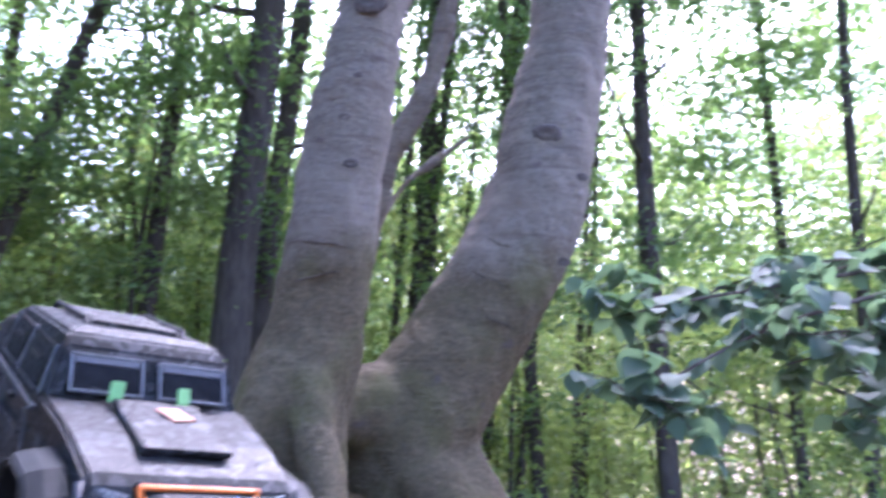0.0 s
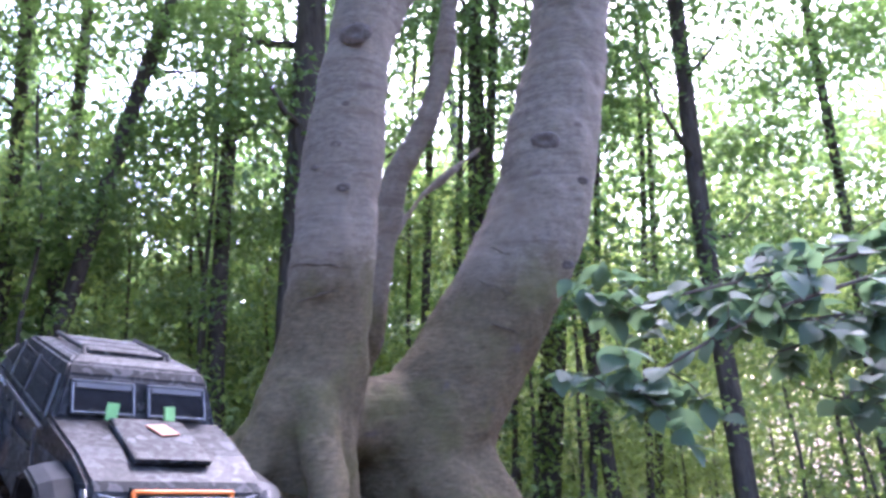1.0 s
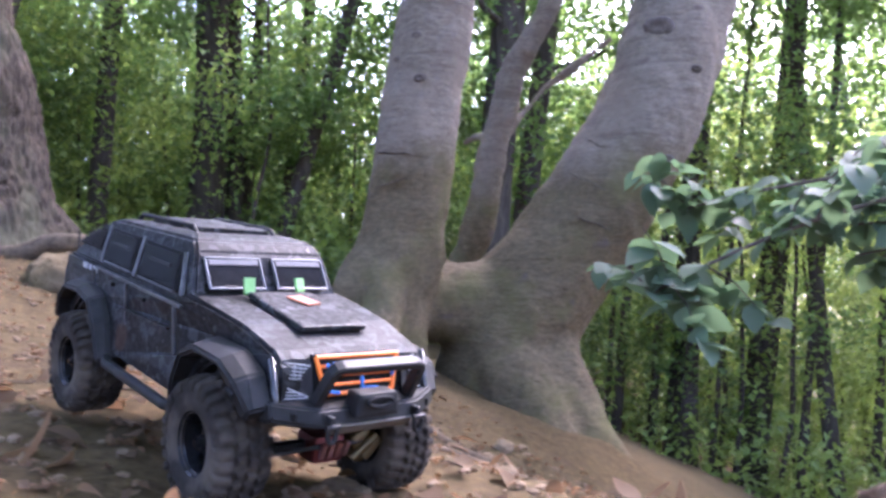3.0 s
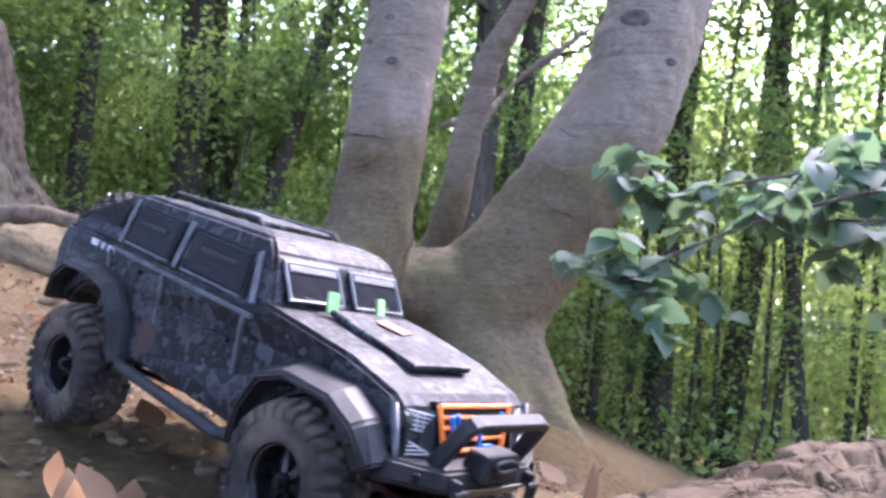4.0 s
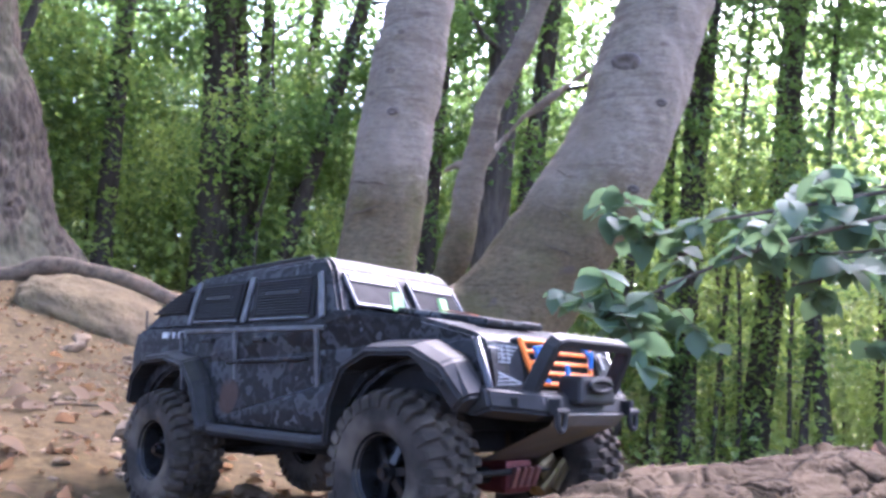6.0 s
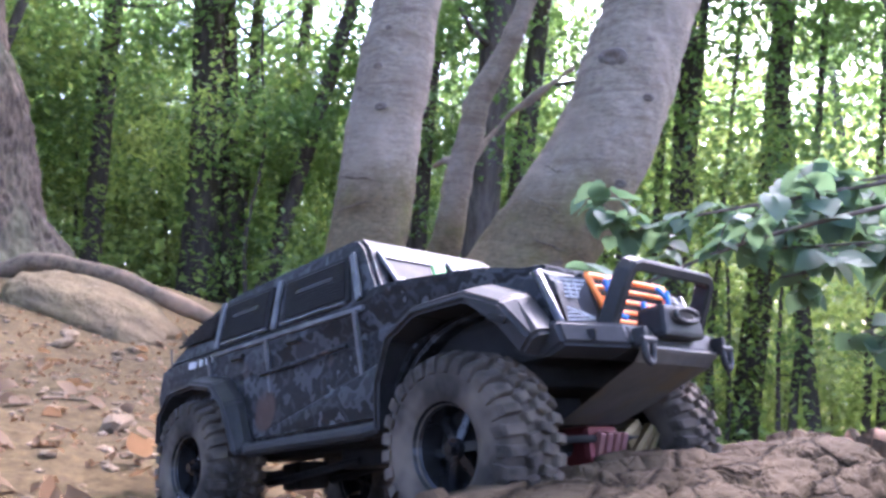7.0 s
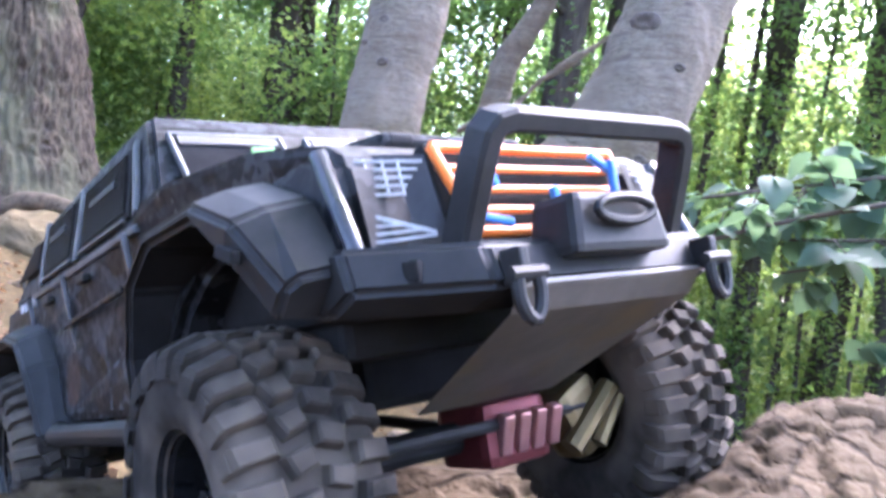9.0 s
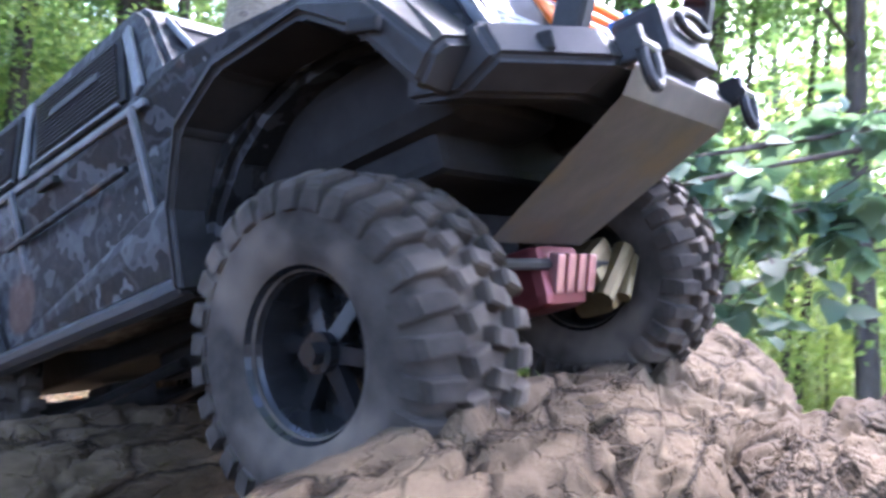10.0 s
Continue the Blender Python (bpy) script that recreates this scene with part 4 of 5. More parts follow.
    tube(bm, [(0.253, -0.043, 0.05), (0.253, 0.043, 0.05)], 0.0014, 6)
    part("skid_edge", bm, M_SKID, root)
    # chassis and rear
    bm = bmesh.new()
    box(bm, (-0.03, 0, 0.03), (0.36, 0.07, 0.03), bevel=0.004)
    box(bm, (-0.01, 0, 0.05), (0.4, 0.13, 0.03), bevel=0.004)
    box(bm, (0.0, 0, 0.01), (0.12, 0.05, 0.02), bevel=0.004)
    part("chassis", bm, M_CHASSIS, root)
    bm = bmesh.new()
    box(bm, (-0.268, 0, 0.05), (0.018, 0.15, 0.018), bevel=0.003)
    part("rear_bumper", bm, M_PLASTIC, root)
    bm = bmesh.new()
    tube(bm, [(-0.272, -0.07, 0.05), (-0.274, -0.071, 0.1), (-0.276, -0.072, 0.135)], [0.002, 0.0014, 0.001], 6)
    part("aerial", bm, M_PLASTIC, root)
    for s in (-1, 1):
        bm = bmesh.new()
        box(bm, (-0.27, s * 0.07, 0.098), (0.006, 0.012, 0.022), bevel=0.001)
        part("tail_light", bm, plain("tail_light_red", (0.25, 0.06, 0.04), 0.25), root)
    build_wheel(root, "spare_wheel", pose(-0.292, 0.0, 0.094, 0, 0, 90))
    # axles, links and dampers
    for sx, mat in ((1, M_RED), (-1, M_CHASSIS)):
        bm = bmesh.new()
        tube(bm, [(sx * 0.162, -0.07, 0), (sx * 0.162, 0.07, 0)], 0.0065, 10)
        part("axle", bm, M_CHASSIS, root)
        bm = bmesh.new()
        box(bm, (sx * 0.166, 0.012, 0.0), (0.032, 0.034, 0.026), bevel=0.005)
        part("differential", bm, mat, root, "red anodised differential housing" if sx > 0 else "")
    for k in range(4):
        bm = bmesh.new()
        box(bm, (0.1835, 0.003 + 0.0085 * k, 0.0), (0.005, 0.0055, 0.016), (0, 20, 0), bevel=0.001)
        part("cooling_fin", bm, M_FIN, root, "bare pinkish metal fin")
    bm = bmesh.new()
    box(bm, (0.174, 0.05, 0.0), (0.02, 0.024, 0.03), (25, 0, 0), bevel=0.005)
    tube(bm, [(0.182, 0.038, -0.012), (0.186, 0.062, 0.01)], 0.005, 10)
    tube(bm, [(0.186, 0.05, -0.012), (0.188, 0.064, 0.006)], 0.0035, 8)
    part("steering_knuckle", bm, M_BRASS, root, "brass steering knuckle")
    bm = bmesh.new()
    tube(bm, [(0.182, -0.065, 0.004), (0.182, 0.065, 0.004)], 0.0024, 8)
    part("steering_link", bm, M_PLASTIC, root)
    for sx in (1, -1):
        for s in (-1, 1):
            bm = bmesh.new()
            tube(bm, [(sx * 0.15, s * 0.058, 0.006), (sx * 0.135, s * 0.05, 0.075)], 0.0052, 10)
            tube(bm, [(sx * 0.148, s * 0.057, 0.01), (sx * 0.14, s * 0.053, 0.05)], 0.0072, 10)
            part("damper", bm, M_CHASSIS, root)
            bm = bmesh.new()
            tube(bm, [(sx * 0.155, s * 0.035, -0.006), (sx * 0.03, s * 0.028, 0.006)], 0.0032, 8)
            part("suspension_link", bm, M_CHASSIS, root)
    wheels = [build_wheel(root, "wheel", pose(x, y, 0)) for x, y in ((0.157, -0.09), (0.157, 0.09), (-0.162, -0.09), (-0.162, 0.09))]
    return root, wheels


truck, wheels = build_truck()


# ---- leaves ----
def leaf_cloud(name, centres, spread, count, size, mat, seed, flat=0.35):
    """Many small folded leaves, scattered round centres."""
    rng = np.random.default_rng(seed)
    c = np.asarray(centres, float)
    idx = rng.integers(0, len(c), count)
    p = c[idx] + rng.normal(0, 1, (count, 3)) * np.array(spread) * np.array((1, 1, flat))
    L = size * rng.uniform(0.6, 1.25, count)
    az = rng.uniform(0, 2 * np.pi, count)
    pit = rng.normal(-0.35, 0.45, count)
    rol = rng.normal(0, 0.5, count)
    f = np.stack([np.cos(az) * np.cos(pit), np.sin(az) * np.cos(pit), np.sin(pit)], 1)
    s0 = np.stack([-np.sin(az), np.cos(az), np.zeros(count)], 1)
    u0 = np.cross(f, s0)
    s = s0 * np.cos(rol)[:, None] + u0 * np.sin(rol)[:, None]
    u = np.cross(f, s)
    W = L * 0.33
    v = np.empty((count, 4, 3))
    v[:, 0] = p - f * (L / 2)[:, None]
    v[:, 1] = p + s * W[:, None] + u * (W * 0.25)[:, None] - f * (L * 0.05)[:, None]
    v[:, 2] = p + f * (L / 2)[:, None] - u * (L * 0.08)[:, None]
    v[:, 3] = p - s * W[:, None] + u * (W * 0.25)[:, None] - f * (L * 0.05)[:, None]
    base = np.arange(count)[:, None] * 4
    faces = np.concatenate([base + np.array([[0, 1, 2]]), base + np.array([[0, 2, 3]])])
    me = bpy.data.meshes.new(name)
    me.from_pydata(v.reshape(-1, 3).tolist(), [], faces.tolist())
    me.materials.append(mat)
    return me


def crown_mesh(seed, radius, height, sprays, leaves, size, mat, spread=0.42):
    """Flat leafy sprays in a tall uneven crown, the origin at its middle."""
    rng = np.random.default_rng(seed)
    c = []
    while len(c) < sprays:
        q = rng.uniform(-1, 1, 3)
        if np.linalg.norm(q) < 1:
            c.append(q * (radius, radius, height / 2))
    return leaf_cloud("crown", c, (spread, spread, spread), leaves, size, mat, seed + 50)


CROWNS = [crown_mesh(k, 1.9, 5.0, 26, 7200, 0.085, M_LEAF, 0.36) for k in range(4)]
SUNLIT_CROWNS = [crown_mesh(20 + k, 1.7, 3.6, 34, 3400, 0.08, M_LEAFSUNLIT) for k in range(3)]


def unseen_crown_over(tree, spots):
    """Leaf masses high on a tree that is rooted at the origin of its own space, added out of view to block the sky.
    """
    for k, (x, y, z) in enumerate(spots):
        c = new("crown", CROWNS[k % 4])
        c.parent = bpy.data.objects[tree]
        c.matrix_basis = pose(x, y, z, 0, 0, 77 * k)


# unseen canopy added above the slope, to keep sky off truck and logs
unseen_crown_over("beech_tree", [(-0.6, 2.4, 7.2), (1.2, 1.6, 7.6), (-2.0, 1.2, 7.8), (0.2, 4.0, 8.0), (-0.4, -0.2, 8.2), (1.6, -0.4, 8.4), (2.6, 3.0, 8.2), (-2.4, 3.4, 7.8)])
unseen_crown_over("oak_tree", [(-4.6, 2.6, 7.4), (-3.6, 0.6, 7.8), (-5.2, 4.4, 7.6), (-3.2, 4.8, 8.4)])


def build_forest_tree(x, y, r, lean=(0.0, 0.0), crown_z=None, crown=None, turn=0.0, label="slender dark forest trunk under green foliage", h=11.0):
    z0 = ground_z(x, y, False) - 0.2
    bm = bmesh.new()
    pts = []
    for i in range(14):
        f = i / 13
        pts.append((lean[0] * f * h + 0.12 * noise.noise(Vector((x, y, f * 3))), lean[1] * f * h + 0.12 * noise.noise(Vector((y, x, f * 3))), f * h))
    tube(bm, pts, [r * (1.15 if i == 0 else 1 - 0.55 * i / 13) for i in range(14)], 12, 0.12, 3)
    rng = random.Random(int(x * 100 + y * 10))
    for k in range(4):
        f = rng.uniform(0.3, 0.75)
        i = int(f * 13)
        a = rng.uniform(0, 6.28)
        b = Vector(pts[i])
        L = rng.uniform(0.06, 0.13) * h
        tip = b + Vector((math.cos(a) * L, math.sin(a) * L, L * 0.5))
        tube(bm, [b, (b + tip) / 2 + Vector((0, 0, -0.1)), tip], [r * 0.25, r * 0.16, r * 0.05], 6)
    root = new("forest_tree")
    root.matrix_basis = pose(x, y, z0)
    tagged(root, label, "tree", "forest trees behind the slope")
    part("trunk", bm, M_FARBARK, root, smooth=True)
    if crown is not None:
        c = new("crown", crown)
        c.parent = root
        cz = crown_z if crown_z is not None else 3.2
        c.matrix_basis = pose(lean[0] * cz, lean[1] * cz, cz - z0, 0, 0, turn)
    return root


def build_forest():
    rng = random.Random(11)
    # trunks that stand out one by one
    for x, y, r, lean, k in (
        (-2.68, 7.0, 0.185, (0.075, 0), 0), (-6.0, 7.0, 0.21, (0.01, 0), 1), (-5.75, 7.3, 0.1, (-0.04, 0), None), (-7.0, 6.5, 0.115, (0.05, 0), 2),
        (-5.27, 7.0, 0.085, (0.376, 0), None), (-5.95, 7.6, 0.085, (0.06, 0), None), (-5.7, 8.0, 0.085, (0.1, 0), 3), (-3.75, 8.0, 0.095, (0.07, 0), None),
        (-2.77, 8.0, 0.13, (0.1, 0), 2), (-0.6, 9.5, 0.17, (0.105, 0), 0), (-1.91, 9.0, 0.055, (0.09, 0), None), (-1.54, 9.0, 0.048, (0.09, 0), None),
        (-1.37, 9.1, 0.06, (0.09, 0), None), (-1.24, 8.9, 0.07, (0.1, 0), 3), (-2.09, 9.2, 0.03, (0.08, 0), None), (-0.93, 9.0, 0.03, (0.1, 0), None),
        (-0.1, 9.0, 0.045, (0.1, 0), 2), (0.55, 10.0, 0.05, (0.08, 0), 0), (0.71, 10.5, 0.058, (0.08, 0), None), (0.33, 9.0, 0.085, (-0.05, 0), 3),
        (1.35, 8.0, 0.115, (-0.02, 0), 1), (3.18, 8.0, 0.08, (0.03, 0), 1), (3.03, 9.0, 0.075, (-0.015, 0), 2), (-1.21, 9.0, 0.13, (0.056, 0), None),
        (-6.7, 4.5, 0.05, (0.2, 0.1), None),
    ):
        build_forest_tree(x, y, r, lean, rng.uniform(4.6, 5.6), CROWNS[k] if k is not None else None, rng.uniform(0, 360))
    # the wood behind them, in rows with uneven gaps
    for row, (dist, n, r) in enumerate(((11, 5, 0.09), (15, 8, 0.13), (20, 10, 0.17))):
        for i in range(n):
            az = radians(-48 + 118 * (i + rng.uniform(-0.35, 0.35)) / (n - 1) + row * 2)
            d = dist * rng.uniform(0.88, 1.12)
            x, y = -math.sin(az) * d, math.cos(az) * d
            short = az < radians(14) and i % 3 != 0
            build_forest_tree(x, y, r * rng.uniform(0.5, 1.3) * (0.4 if short else 1), (rng.uniform(-0.12, 0.12), 0), rng.uniform(1.0, 4.0) + 0.1 * dist, rng.choice(CROWNS + SUNLIT_CROWNS[:1]), rng.uniform(0, 360), h=4.0 if short else 11.0)
    # a thicket on the falling slope, its right side mostly in the sunlit leaf colour
    for i in range(60):
        az = radians(-46 + 112 * i / 59 + rng.uniform(-2, 2))
        d = rng.uniform(8.5, 15)
        rise = max(0.0, math.degrees(az) - 4) / 60 * 2.6
        x, y = -math.sin(az) * d, math.cos(az) * d
        build_forest_tree(x, y, 0.03, (rng.uniform(-0.08, 0.08), 0), rng.uniform(-0.4, 2.2) + rise, rng.choice(CROWNS if az > 0.2 or i % 5 == 0 else SUNLIT_CROWNS), rng.uniform(0, 360), "young leafy tree on the falling slope", 3.6 + rise)
    # low saplings, light green with the sun put into the leaf colour
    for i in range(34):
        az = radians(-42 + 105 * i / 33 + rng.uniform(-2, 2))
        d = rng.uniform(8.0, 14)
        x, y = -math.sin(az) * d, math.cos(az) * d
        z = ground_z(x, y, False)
        build_forest_tree(x, y, 0.025, (rng.uniform(-0.08, 0.08), 0), z + rng.uniform(0.7, 1.6), rng.choice(SUNLIT_CROWNS), rng.uniform(0, 360), "thin sapling with leaves coloured as if sunlit", 3.2)


build_forest()


def build_unseen_wood():
    """The same wood goes on unseen beside and behind the viewer, its crowns meeting overhead, added to cut the light
    of the sky.
    """
    rng = random.Random(31)
    for i in range(30):
        az = radians(75 + 205 * i / 29 + rng.uniform(-3, 3))
        d = rng.uniform(6, 12)
        x, y = -math.sin(az) * d, math.cos(az) * d
        build_forest_tree(x, y, rng.uniform(0.08, 0.2), (rng.uniform(-0.04, 0.04), 0), rng.uniform(2.5, 6.5), rng.choice(CROWNS), rng.uniform(0, 360))
    for i in range(16):
        az = radians(360 * i / 16 + rng.uniform(-8, 8))
        d = rng.uniform(2.8, 5.5)
        x, y = -math.sin(az) * d, math.cos(az) * d
        if y > 0.5:
            continue
        build_forest_tree(x, y, rng.uniform(0.1, 0.16), (0, 0), rng.uniform(8.0, 10.0), rng.choice(CROWNS), rng.uniform(0, 360))


build_unseen_wood()


def build_far_woods():
    rng = np.random.default_rng(5)
    n = 900
    az = np.radians(rng.uniform(-60, 80, n))
    d = rng.uniform(24, 34, n)
    c = np.stack([-np.sin(az) * d, np.cos(az) * d, rng.triangular(-6, 2.5, 13, n)], 1)
    # the leaf belts below all take the colour with sunlight put in
    me = leaf_cloud("far_woods", c, (1.0, 1.0, 1.0), 160000, 0.28, M_LEAFSUNLIT, 77, 0.6)
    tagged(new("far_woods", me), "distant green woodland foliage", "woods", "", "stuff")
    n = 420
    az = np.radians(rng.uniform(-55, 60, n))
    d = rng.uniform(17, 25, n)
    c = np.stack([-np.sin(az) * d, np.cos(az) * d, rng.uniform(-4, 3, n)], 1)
    me = leaf_cloud("far_thicket", c, (0.9, 0.9, 0.9), 70000, 0.22, M_LEAFSUNLIT, 79, 0.6)
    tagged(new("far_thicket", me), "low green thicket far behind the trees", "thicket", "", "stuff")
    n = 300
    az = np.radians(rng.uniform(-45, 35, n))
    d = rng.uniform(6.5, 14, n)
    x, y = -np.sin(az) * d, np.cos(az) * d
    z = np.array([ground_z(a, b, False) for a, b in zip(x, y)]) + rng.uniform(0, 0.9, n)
    me = leaf_cloud("undergrowth", np.stack([x, y, z], 1), (0.3, 0.3, 0.3), 15000, 0.085, M_LEAFSUNLIT, 78, 0.6)
    tagged(new("undergrowth", me), "low undergrowth below the slope, coloured as if sunlit", "undergrowth", "", "stuff")


build_far_woods()


# ---- the leafy branch beside the beech ----
def broad_leaf(bend):
    bm = bmesh.new()
    rows = [(0.0, 0.0), (0.12, 0.2), (0.3, 0.36), (0.5, 0.4), (0.7, 0.32), (0.88, 0.15), (1.0, 0.0)]
    mid = [bm.verts.new((x, 0, -bend * x * x)) for x, w in rows]
    for s in (1, -1):
        edge = [bm.verts.new((x - 0.03, s * w, 0.22 * w - bend * x * x)) if w else mid[i] for i, (x, w) in enumerate(rows)]
        for i in range(len(rows) - 1):
            q = [mid[i], mid[i + 1], edge[i + 1], edge[i]]
            u = []
            for v in q:
                if v not in u:
                    u.append(v)
            if s < 0:
                u.reverse()
            bm.faces.new(u)
    return bm


def build_branch(rows, leaves, seed, size):
    rng = random.Random(seed)
    bm = bmesh.new()
    c = smooth_line(rows, 24)
    tube(bm, [tuple(r) for r in c], [0.007 * (1 - 0.8 * i / 23) + 0.001 for i in range(24)], 6)
    twig_ends = []
    for k in range(9):
        b = Vector(c[rng.randrange(5, 24)])
        t = b + Vector((rng.uniform(-0.14, 0.22), rng.uniform(-0.15, 0.15), rng.uniform(-0.14, 0.12)))
        twig_ends.append((b, t))
    root = new("leafy_branch")
    tagged(root, "leafy green branch hanging beside the beech", "branch", "branches beside the beech")
    part("bough", bm, M_FARBARK, root)
    for b, t in twig_ends:
        bm = bmesh.new()
        tube(bm, [b, (b + t) / 2 + Vector((0, 0, 0.02)), t], [0.003, 0.002, 0.001], 5)
        part("twig", bm, M_FARBARK, root)
    meshes = [mesh_of(broad_leaf(b), "leaf", M_LEAFNEAR, True) for b in (0.1, 0.25, 0.4)]
    for k in range(leaves):
        if rng.random() < 0.75:
            b, t = rng.choice(twig_ends)
            p = b.lerp(t, rng.uniform(0.3, 1.05))
        else:
            p = Vector(c[rng.randrange(6, 24)])
        leaf = new("leaf", rng.choice(meshes))
        leaf.parent = root
        s = size * rng.uniform(0.6, 1.15)
        m = pose(*p, rng.gauss(0, 22), rng.gauss(18, 22), rng.uniform(0, 360))
        leaf.matrix_basis = m @ Matrix.Scale(s, 4)


build_branch([(0.95, 2.4, 0.62), (0.55, 2.2, 0.53), (0.15, 2.05, 0.42), (-0.12, 1.95, 0.3), (-0.22, 1.9, 0.24)], 110, 3, 0.088)
build_branch([(1.0, 2.5, 0.7), (0.65, 2.35, 0.62), (0.25, 2.25, 0.55), (-0.05, 2.2, 0.5), (-0.22, 2.2, 0.46)], 120, 5, 0.085)
build_branch([(1.4, 2.6, 0.6), (0.9, 2.4, 0.5), (0.5, 2.2, 0.4), (0.2, 2.1, 0.33)], 120, 8, 0.085)
build_branch([(1.5, 2.7, 0.45), (1.0, 2.5, 0.38), (0.6, 2.35, 0.3), (0.35, 2.2, 0.18)], 110, 9, 0.085)
build_branch([(1.2, 2.9, 0.75), (0.7, 2.7, 0.7), (0.3, 2.6, 0.62), (0.05, 2.55, 0.52)], 120, 12, 0.09)
build_branch([(1.3, 2.6, 0.5), (0.8, 2.35, 0.46), (0.4, 2.2, 0.42), (0.05, 2.1, 0.4)], 120, 21, 0.085)
build_branch([(1.4, 2.8, 0.85), (0.9, 2.6, 0.75), (0.5, 2.4, 0.62), (0.15, 2.3, 0.5)], 120, 23, 0.085)


# ---- litter on the slope ----
def build_litter():
    rng = random.Random(21)
    dead = [mesh_of(broad_leaf(b), "dead_leaf", M_DEAD, True) for b in (-0.5, 0.35, 0.7)]
    spots = [(-0.2, 0.38, 0.03), (-0.23, 0.4, 0.026), (-0.17, 0.37, 0.03), (-0.26, 0.42, 0.03), (-0.5, 0.5, 0.05), (-0.56, 0.55, 0.06), (-0.3, 0.36, 0.06), (-0.13, 0.4, 0.05), (-0.34, 0.42, 0.05)]
    heap = random.Random(8)
    spots += [(heap.gauss(-0.26, 0.07), heap.gauss(0.405, 0.02), heap.uniform(0.024, 0.038)) for k in range(18)]
    for k in range(230):
        if k < len(spots):
            x, y, s = spots[k]
        else:
            x, y = rng.uniform(-1.5, 0.25), rng.triangular(0.28, 1.9, 0.4)
            s = rng.uniform(0.022, 0.05)
        ob = new("fallen_leaf", rng.choice(dead))
        tagged(ob, "curled brown dead leaf on the dirt", "leaf", "fallen leaves")
        tilt = -55 if k < 4 else rng.gauss(0, 38 if k < len(spots) else 18)
        ob.matrix_basis = pose(x, y, ground_z(x, y) + (0.012 if k > 3 else 0.03), rng.gauss(0, 18), tilt, rng.uniform(0, 360)) @ Matrix.Scale(s, 4)
    stones = [mesh_of(rock_mesh(40 + k, (1, 0.8, 0.7), 0.35, 2, 0.7), "stone", M_STONE) for k in range(5)]
    for k in range(110):
        x, y = rng.uniform(-1.8, 0.2), rng.uniform(0.25, 1.9)
        s = rng.choice((0.008, 0.01, 0.012, 0.015, 0.02, 0.03))
        ob = new("stone", rng.choice(stones))
        tagged(ob, "small tan stone lying on the dirt", "stone", "stones on the slope")
        ob.matrix_basis = pose(x, y, ground_z(x, y) + s * 0.2, rng.uniform(-20, 20), rng.uniform(-20, 20), rng.uniform(0, 360)) @ Matrix.Scale(s, 4)
    # dry sticks
    for k in range(26):
        x, y, a, L = rng.uniform(-1.6, 0.1), rng.uniform(0.32, 1.6), rng.uniform(0, 6.28), rng.uniform(0.05, 0.16)
        bm = bmesh.new()
        pts = []
        for i in range(6):
            f = i / 5 - 0.5
            px, py = x + math.cos(a) * L * f, y + math.sin(a) * L * f + 0.012 * math.sin(3 * f + k)
            pts.append((px - x, py - y, ground_z(px, py) - ground_z(x, y) + 0.003))
        tube(bm, pts, [rng.uniform(0.0015, 0.0035) * (1 - 0.1 * i) for i in range(6)], 6)
        thing("stick", bm, M_ROOT, "thin dry brown stick on the dirt", "stick", "sticks on the slope", m=pose(x, y, ground_z(x, y)))
    # fine litter and gravel
    g = np.random.default_rng(4)
    n = 2600
    x, y = g.uniform(-2.0, 0.3, n), g.uniform(0.2, 2.0, n)
    c = np.stack([x, y, np.array([ground_z(a, b) for a, b in zip(x, y)]) + 0.004], 1)
    me = leaf_cloud("leaf_litter", c, (0.004, 0.004, 0.004), 6000, 0.013, M_DEAD, 9, 0.3)
    tagged(new("leaf_litter", me), "scattered crumbs of brown leaf and bark on the dirt", "litter", "", "stuff")
    bm = bmesh.new()
    for k in range(2200):
        x, y = rng.uniform(-2.0, 0.2), rng.uniform(0.2, 1.9)
        s = rng.choice((0.002, 0.003, 0.004, 0.006, 0.009))
        bmesh.ops.create_icosphere(bm, subdivisions=1, radius=s, matrix=pose(x, y, ground_z(x, y), 0, 0, rng.uniform(0, 360)) @ Matrix.Diagonal((1.3, 0.9, 0.7, 1)))
    thing("gravel", bm, M_STONE, "fine tan gravel on the dirt slope", "gravel", kind="stuff")


build_litter()


# ---- what moves ----
# suspension travel of each wheel: seconds, front near, front far, rear near, rear far
TRAVEL = [(0.0, 0.0, 0.0, 0.0, 0.0), (2.5, 0.01, -0.004, 0.006, -0.004), (4.0, 0.02, 0.008, -0.006, 0.004), (4.5, 0.02, 0.004, -0.013, 0.006), (5.5, 0.008, 0.004, -0.012, 0.006), (7.0, 0.002, 0.004, 0.012, -0.004), (7.5, -0.011, 0.006, 0.009, -0.004), (8.0, -0.009, 0.003, 0.012, -0.004), (8.5, 0.002, 0.0, 0.008, 0.0), (9.0, -0.005, 0.003, 0.004, 0.0), (9.5, -0.015, 0.006, 0.004, 0.0), (10.0, -0.018, 0.006, 0.004, 0.0)]


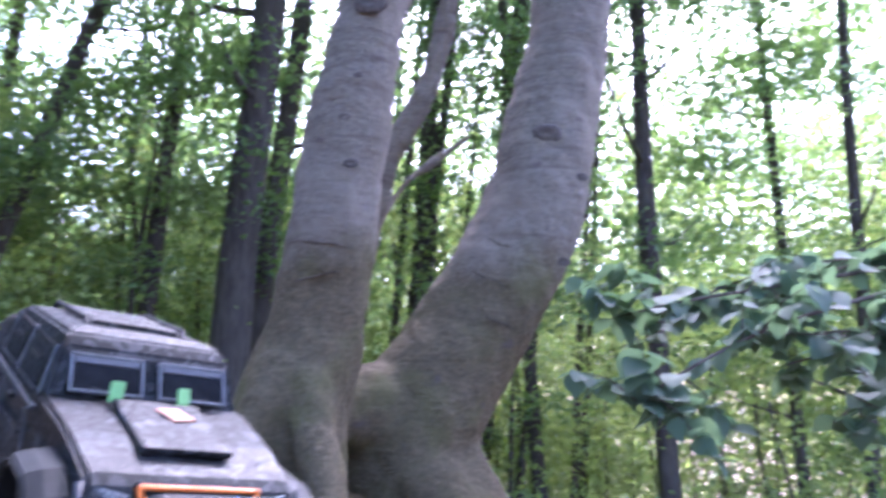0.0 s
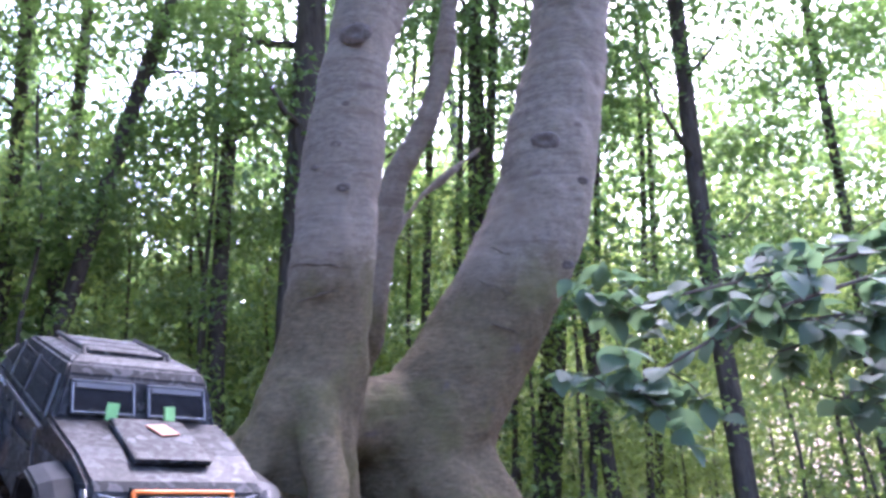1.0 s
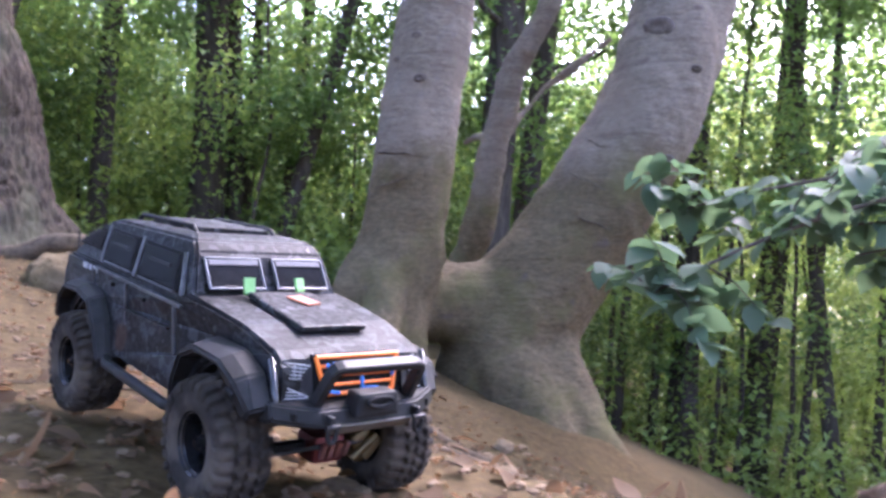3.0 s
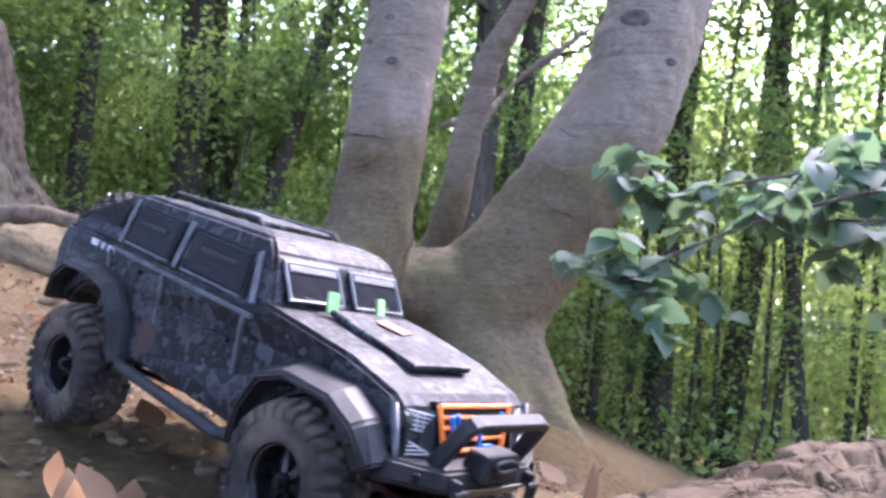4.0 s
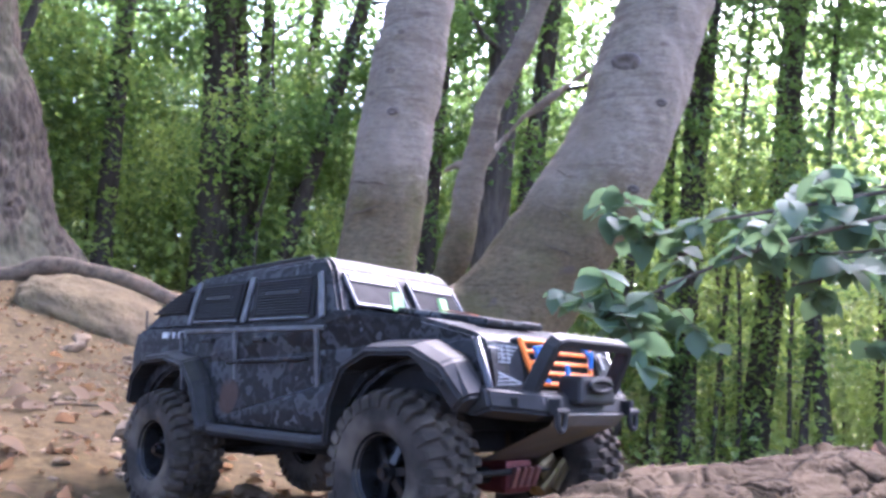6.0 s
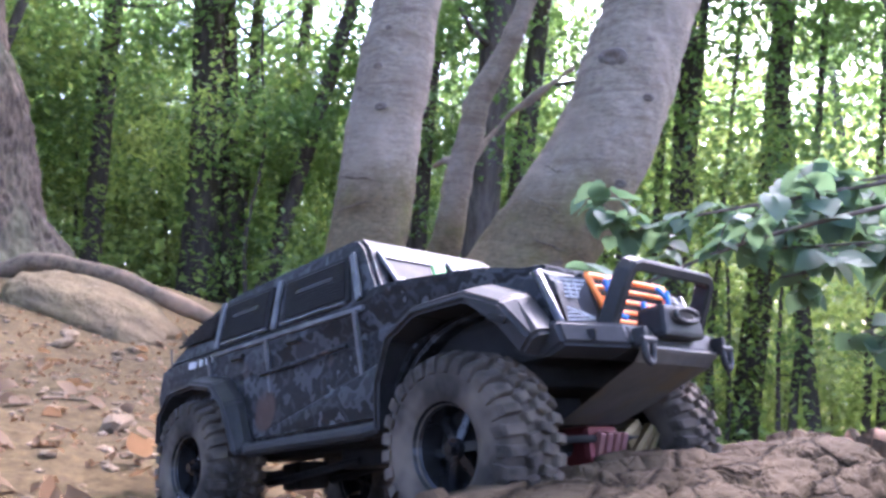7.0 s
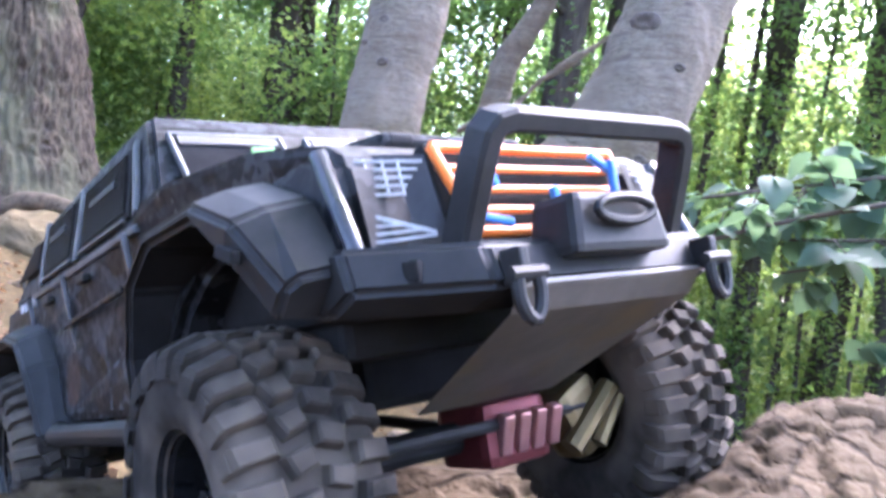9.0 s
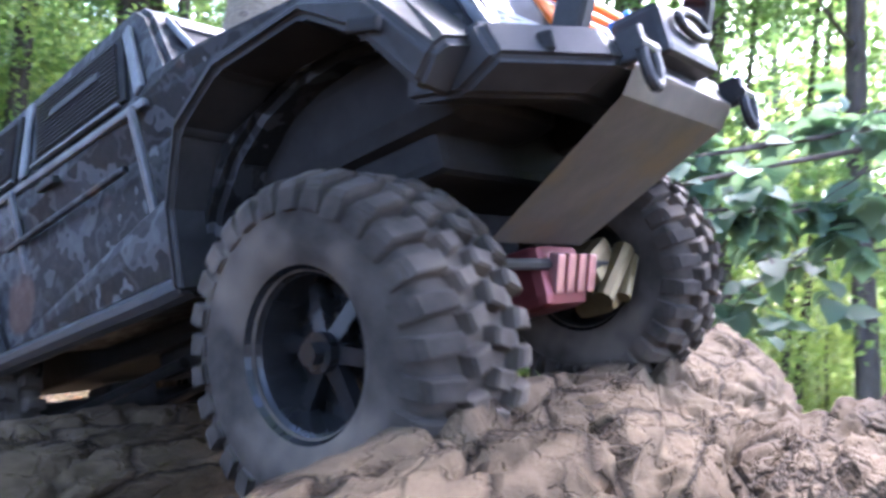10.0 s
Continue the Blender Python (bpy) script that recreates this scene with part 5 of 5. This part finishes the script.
def motions():
    walk(truck, [(t, pose(x, y, z, a, b, c)) for t, x, y, z, a, b, c in DRIVE])
    times = [d[0] for d in DRIVE]
    gone = [0.0]
    for a, b in zip(DRIVE, DRIVE[1:]):
        h = radians((a[6] + b[6]) / 2)
        gone.append(gone[-1] + (b[1] - a[1]) * math.cos(h) + (b[2] - a[2]) * math.sin(h))
    tt = [r[0] for r in TRAVEL]
    steps = [round(0.1 * k, 1) for k in range(101)]
    for i, (w, x, y) in enumerate(zip(wheels, (0.157, 0.157, -0.162, -0.162), (-0.09, 0.09, -0.09, 0.09))):
        dz = [r[1 + i] for r in TRAVEL]
        rows = []
        for t in steps:
            roll = math.degrees(np.interp(t, times, gone) / 0.0565)
            rows.append((t, pose(x, y, float(np.interp(t, tt, dz)), 0, roll, 0)))
        walk(w, rows)


motions()
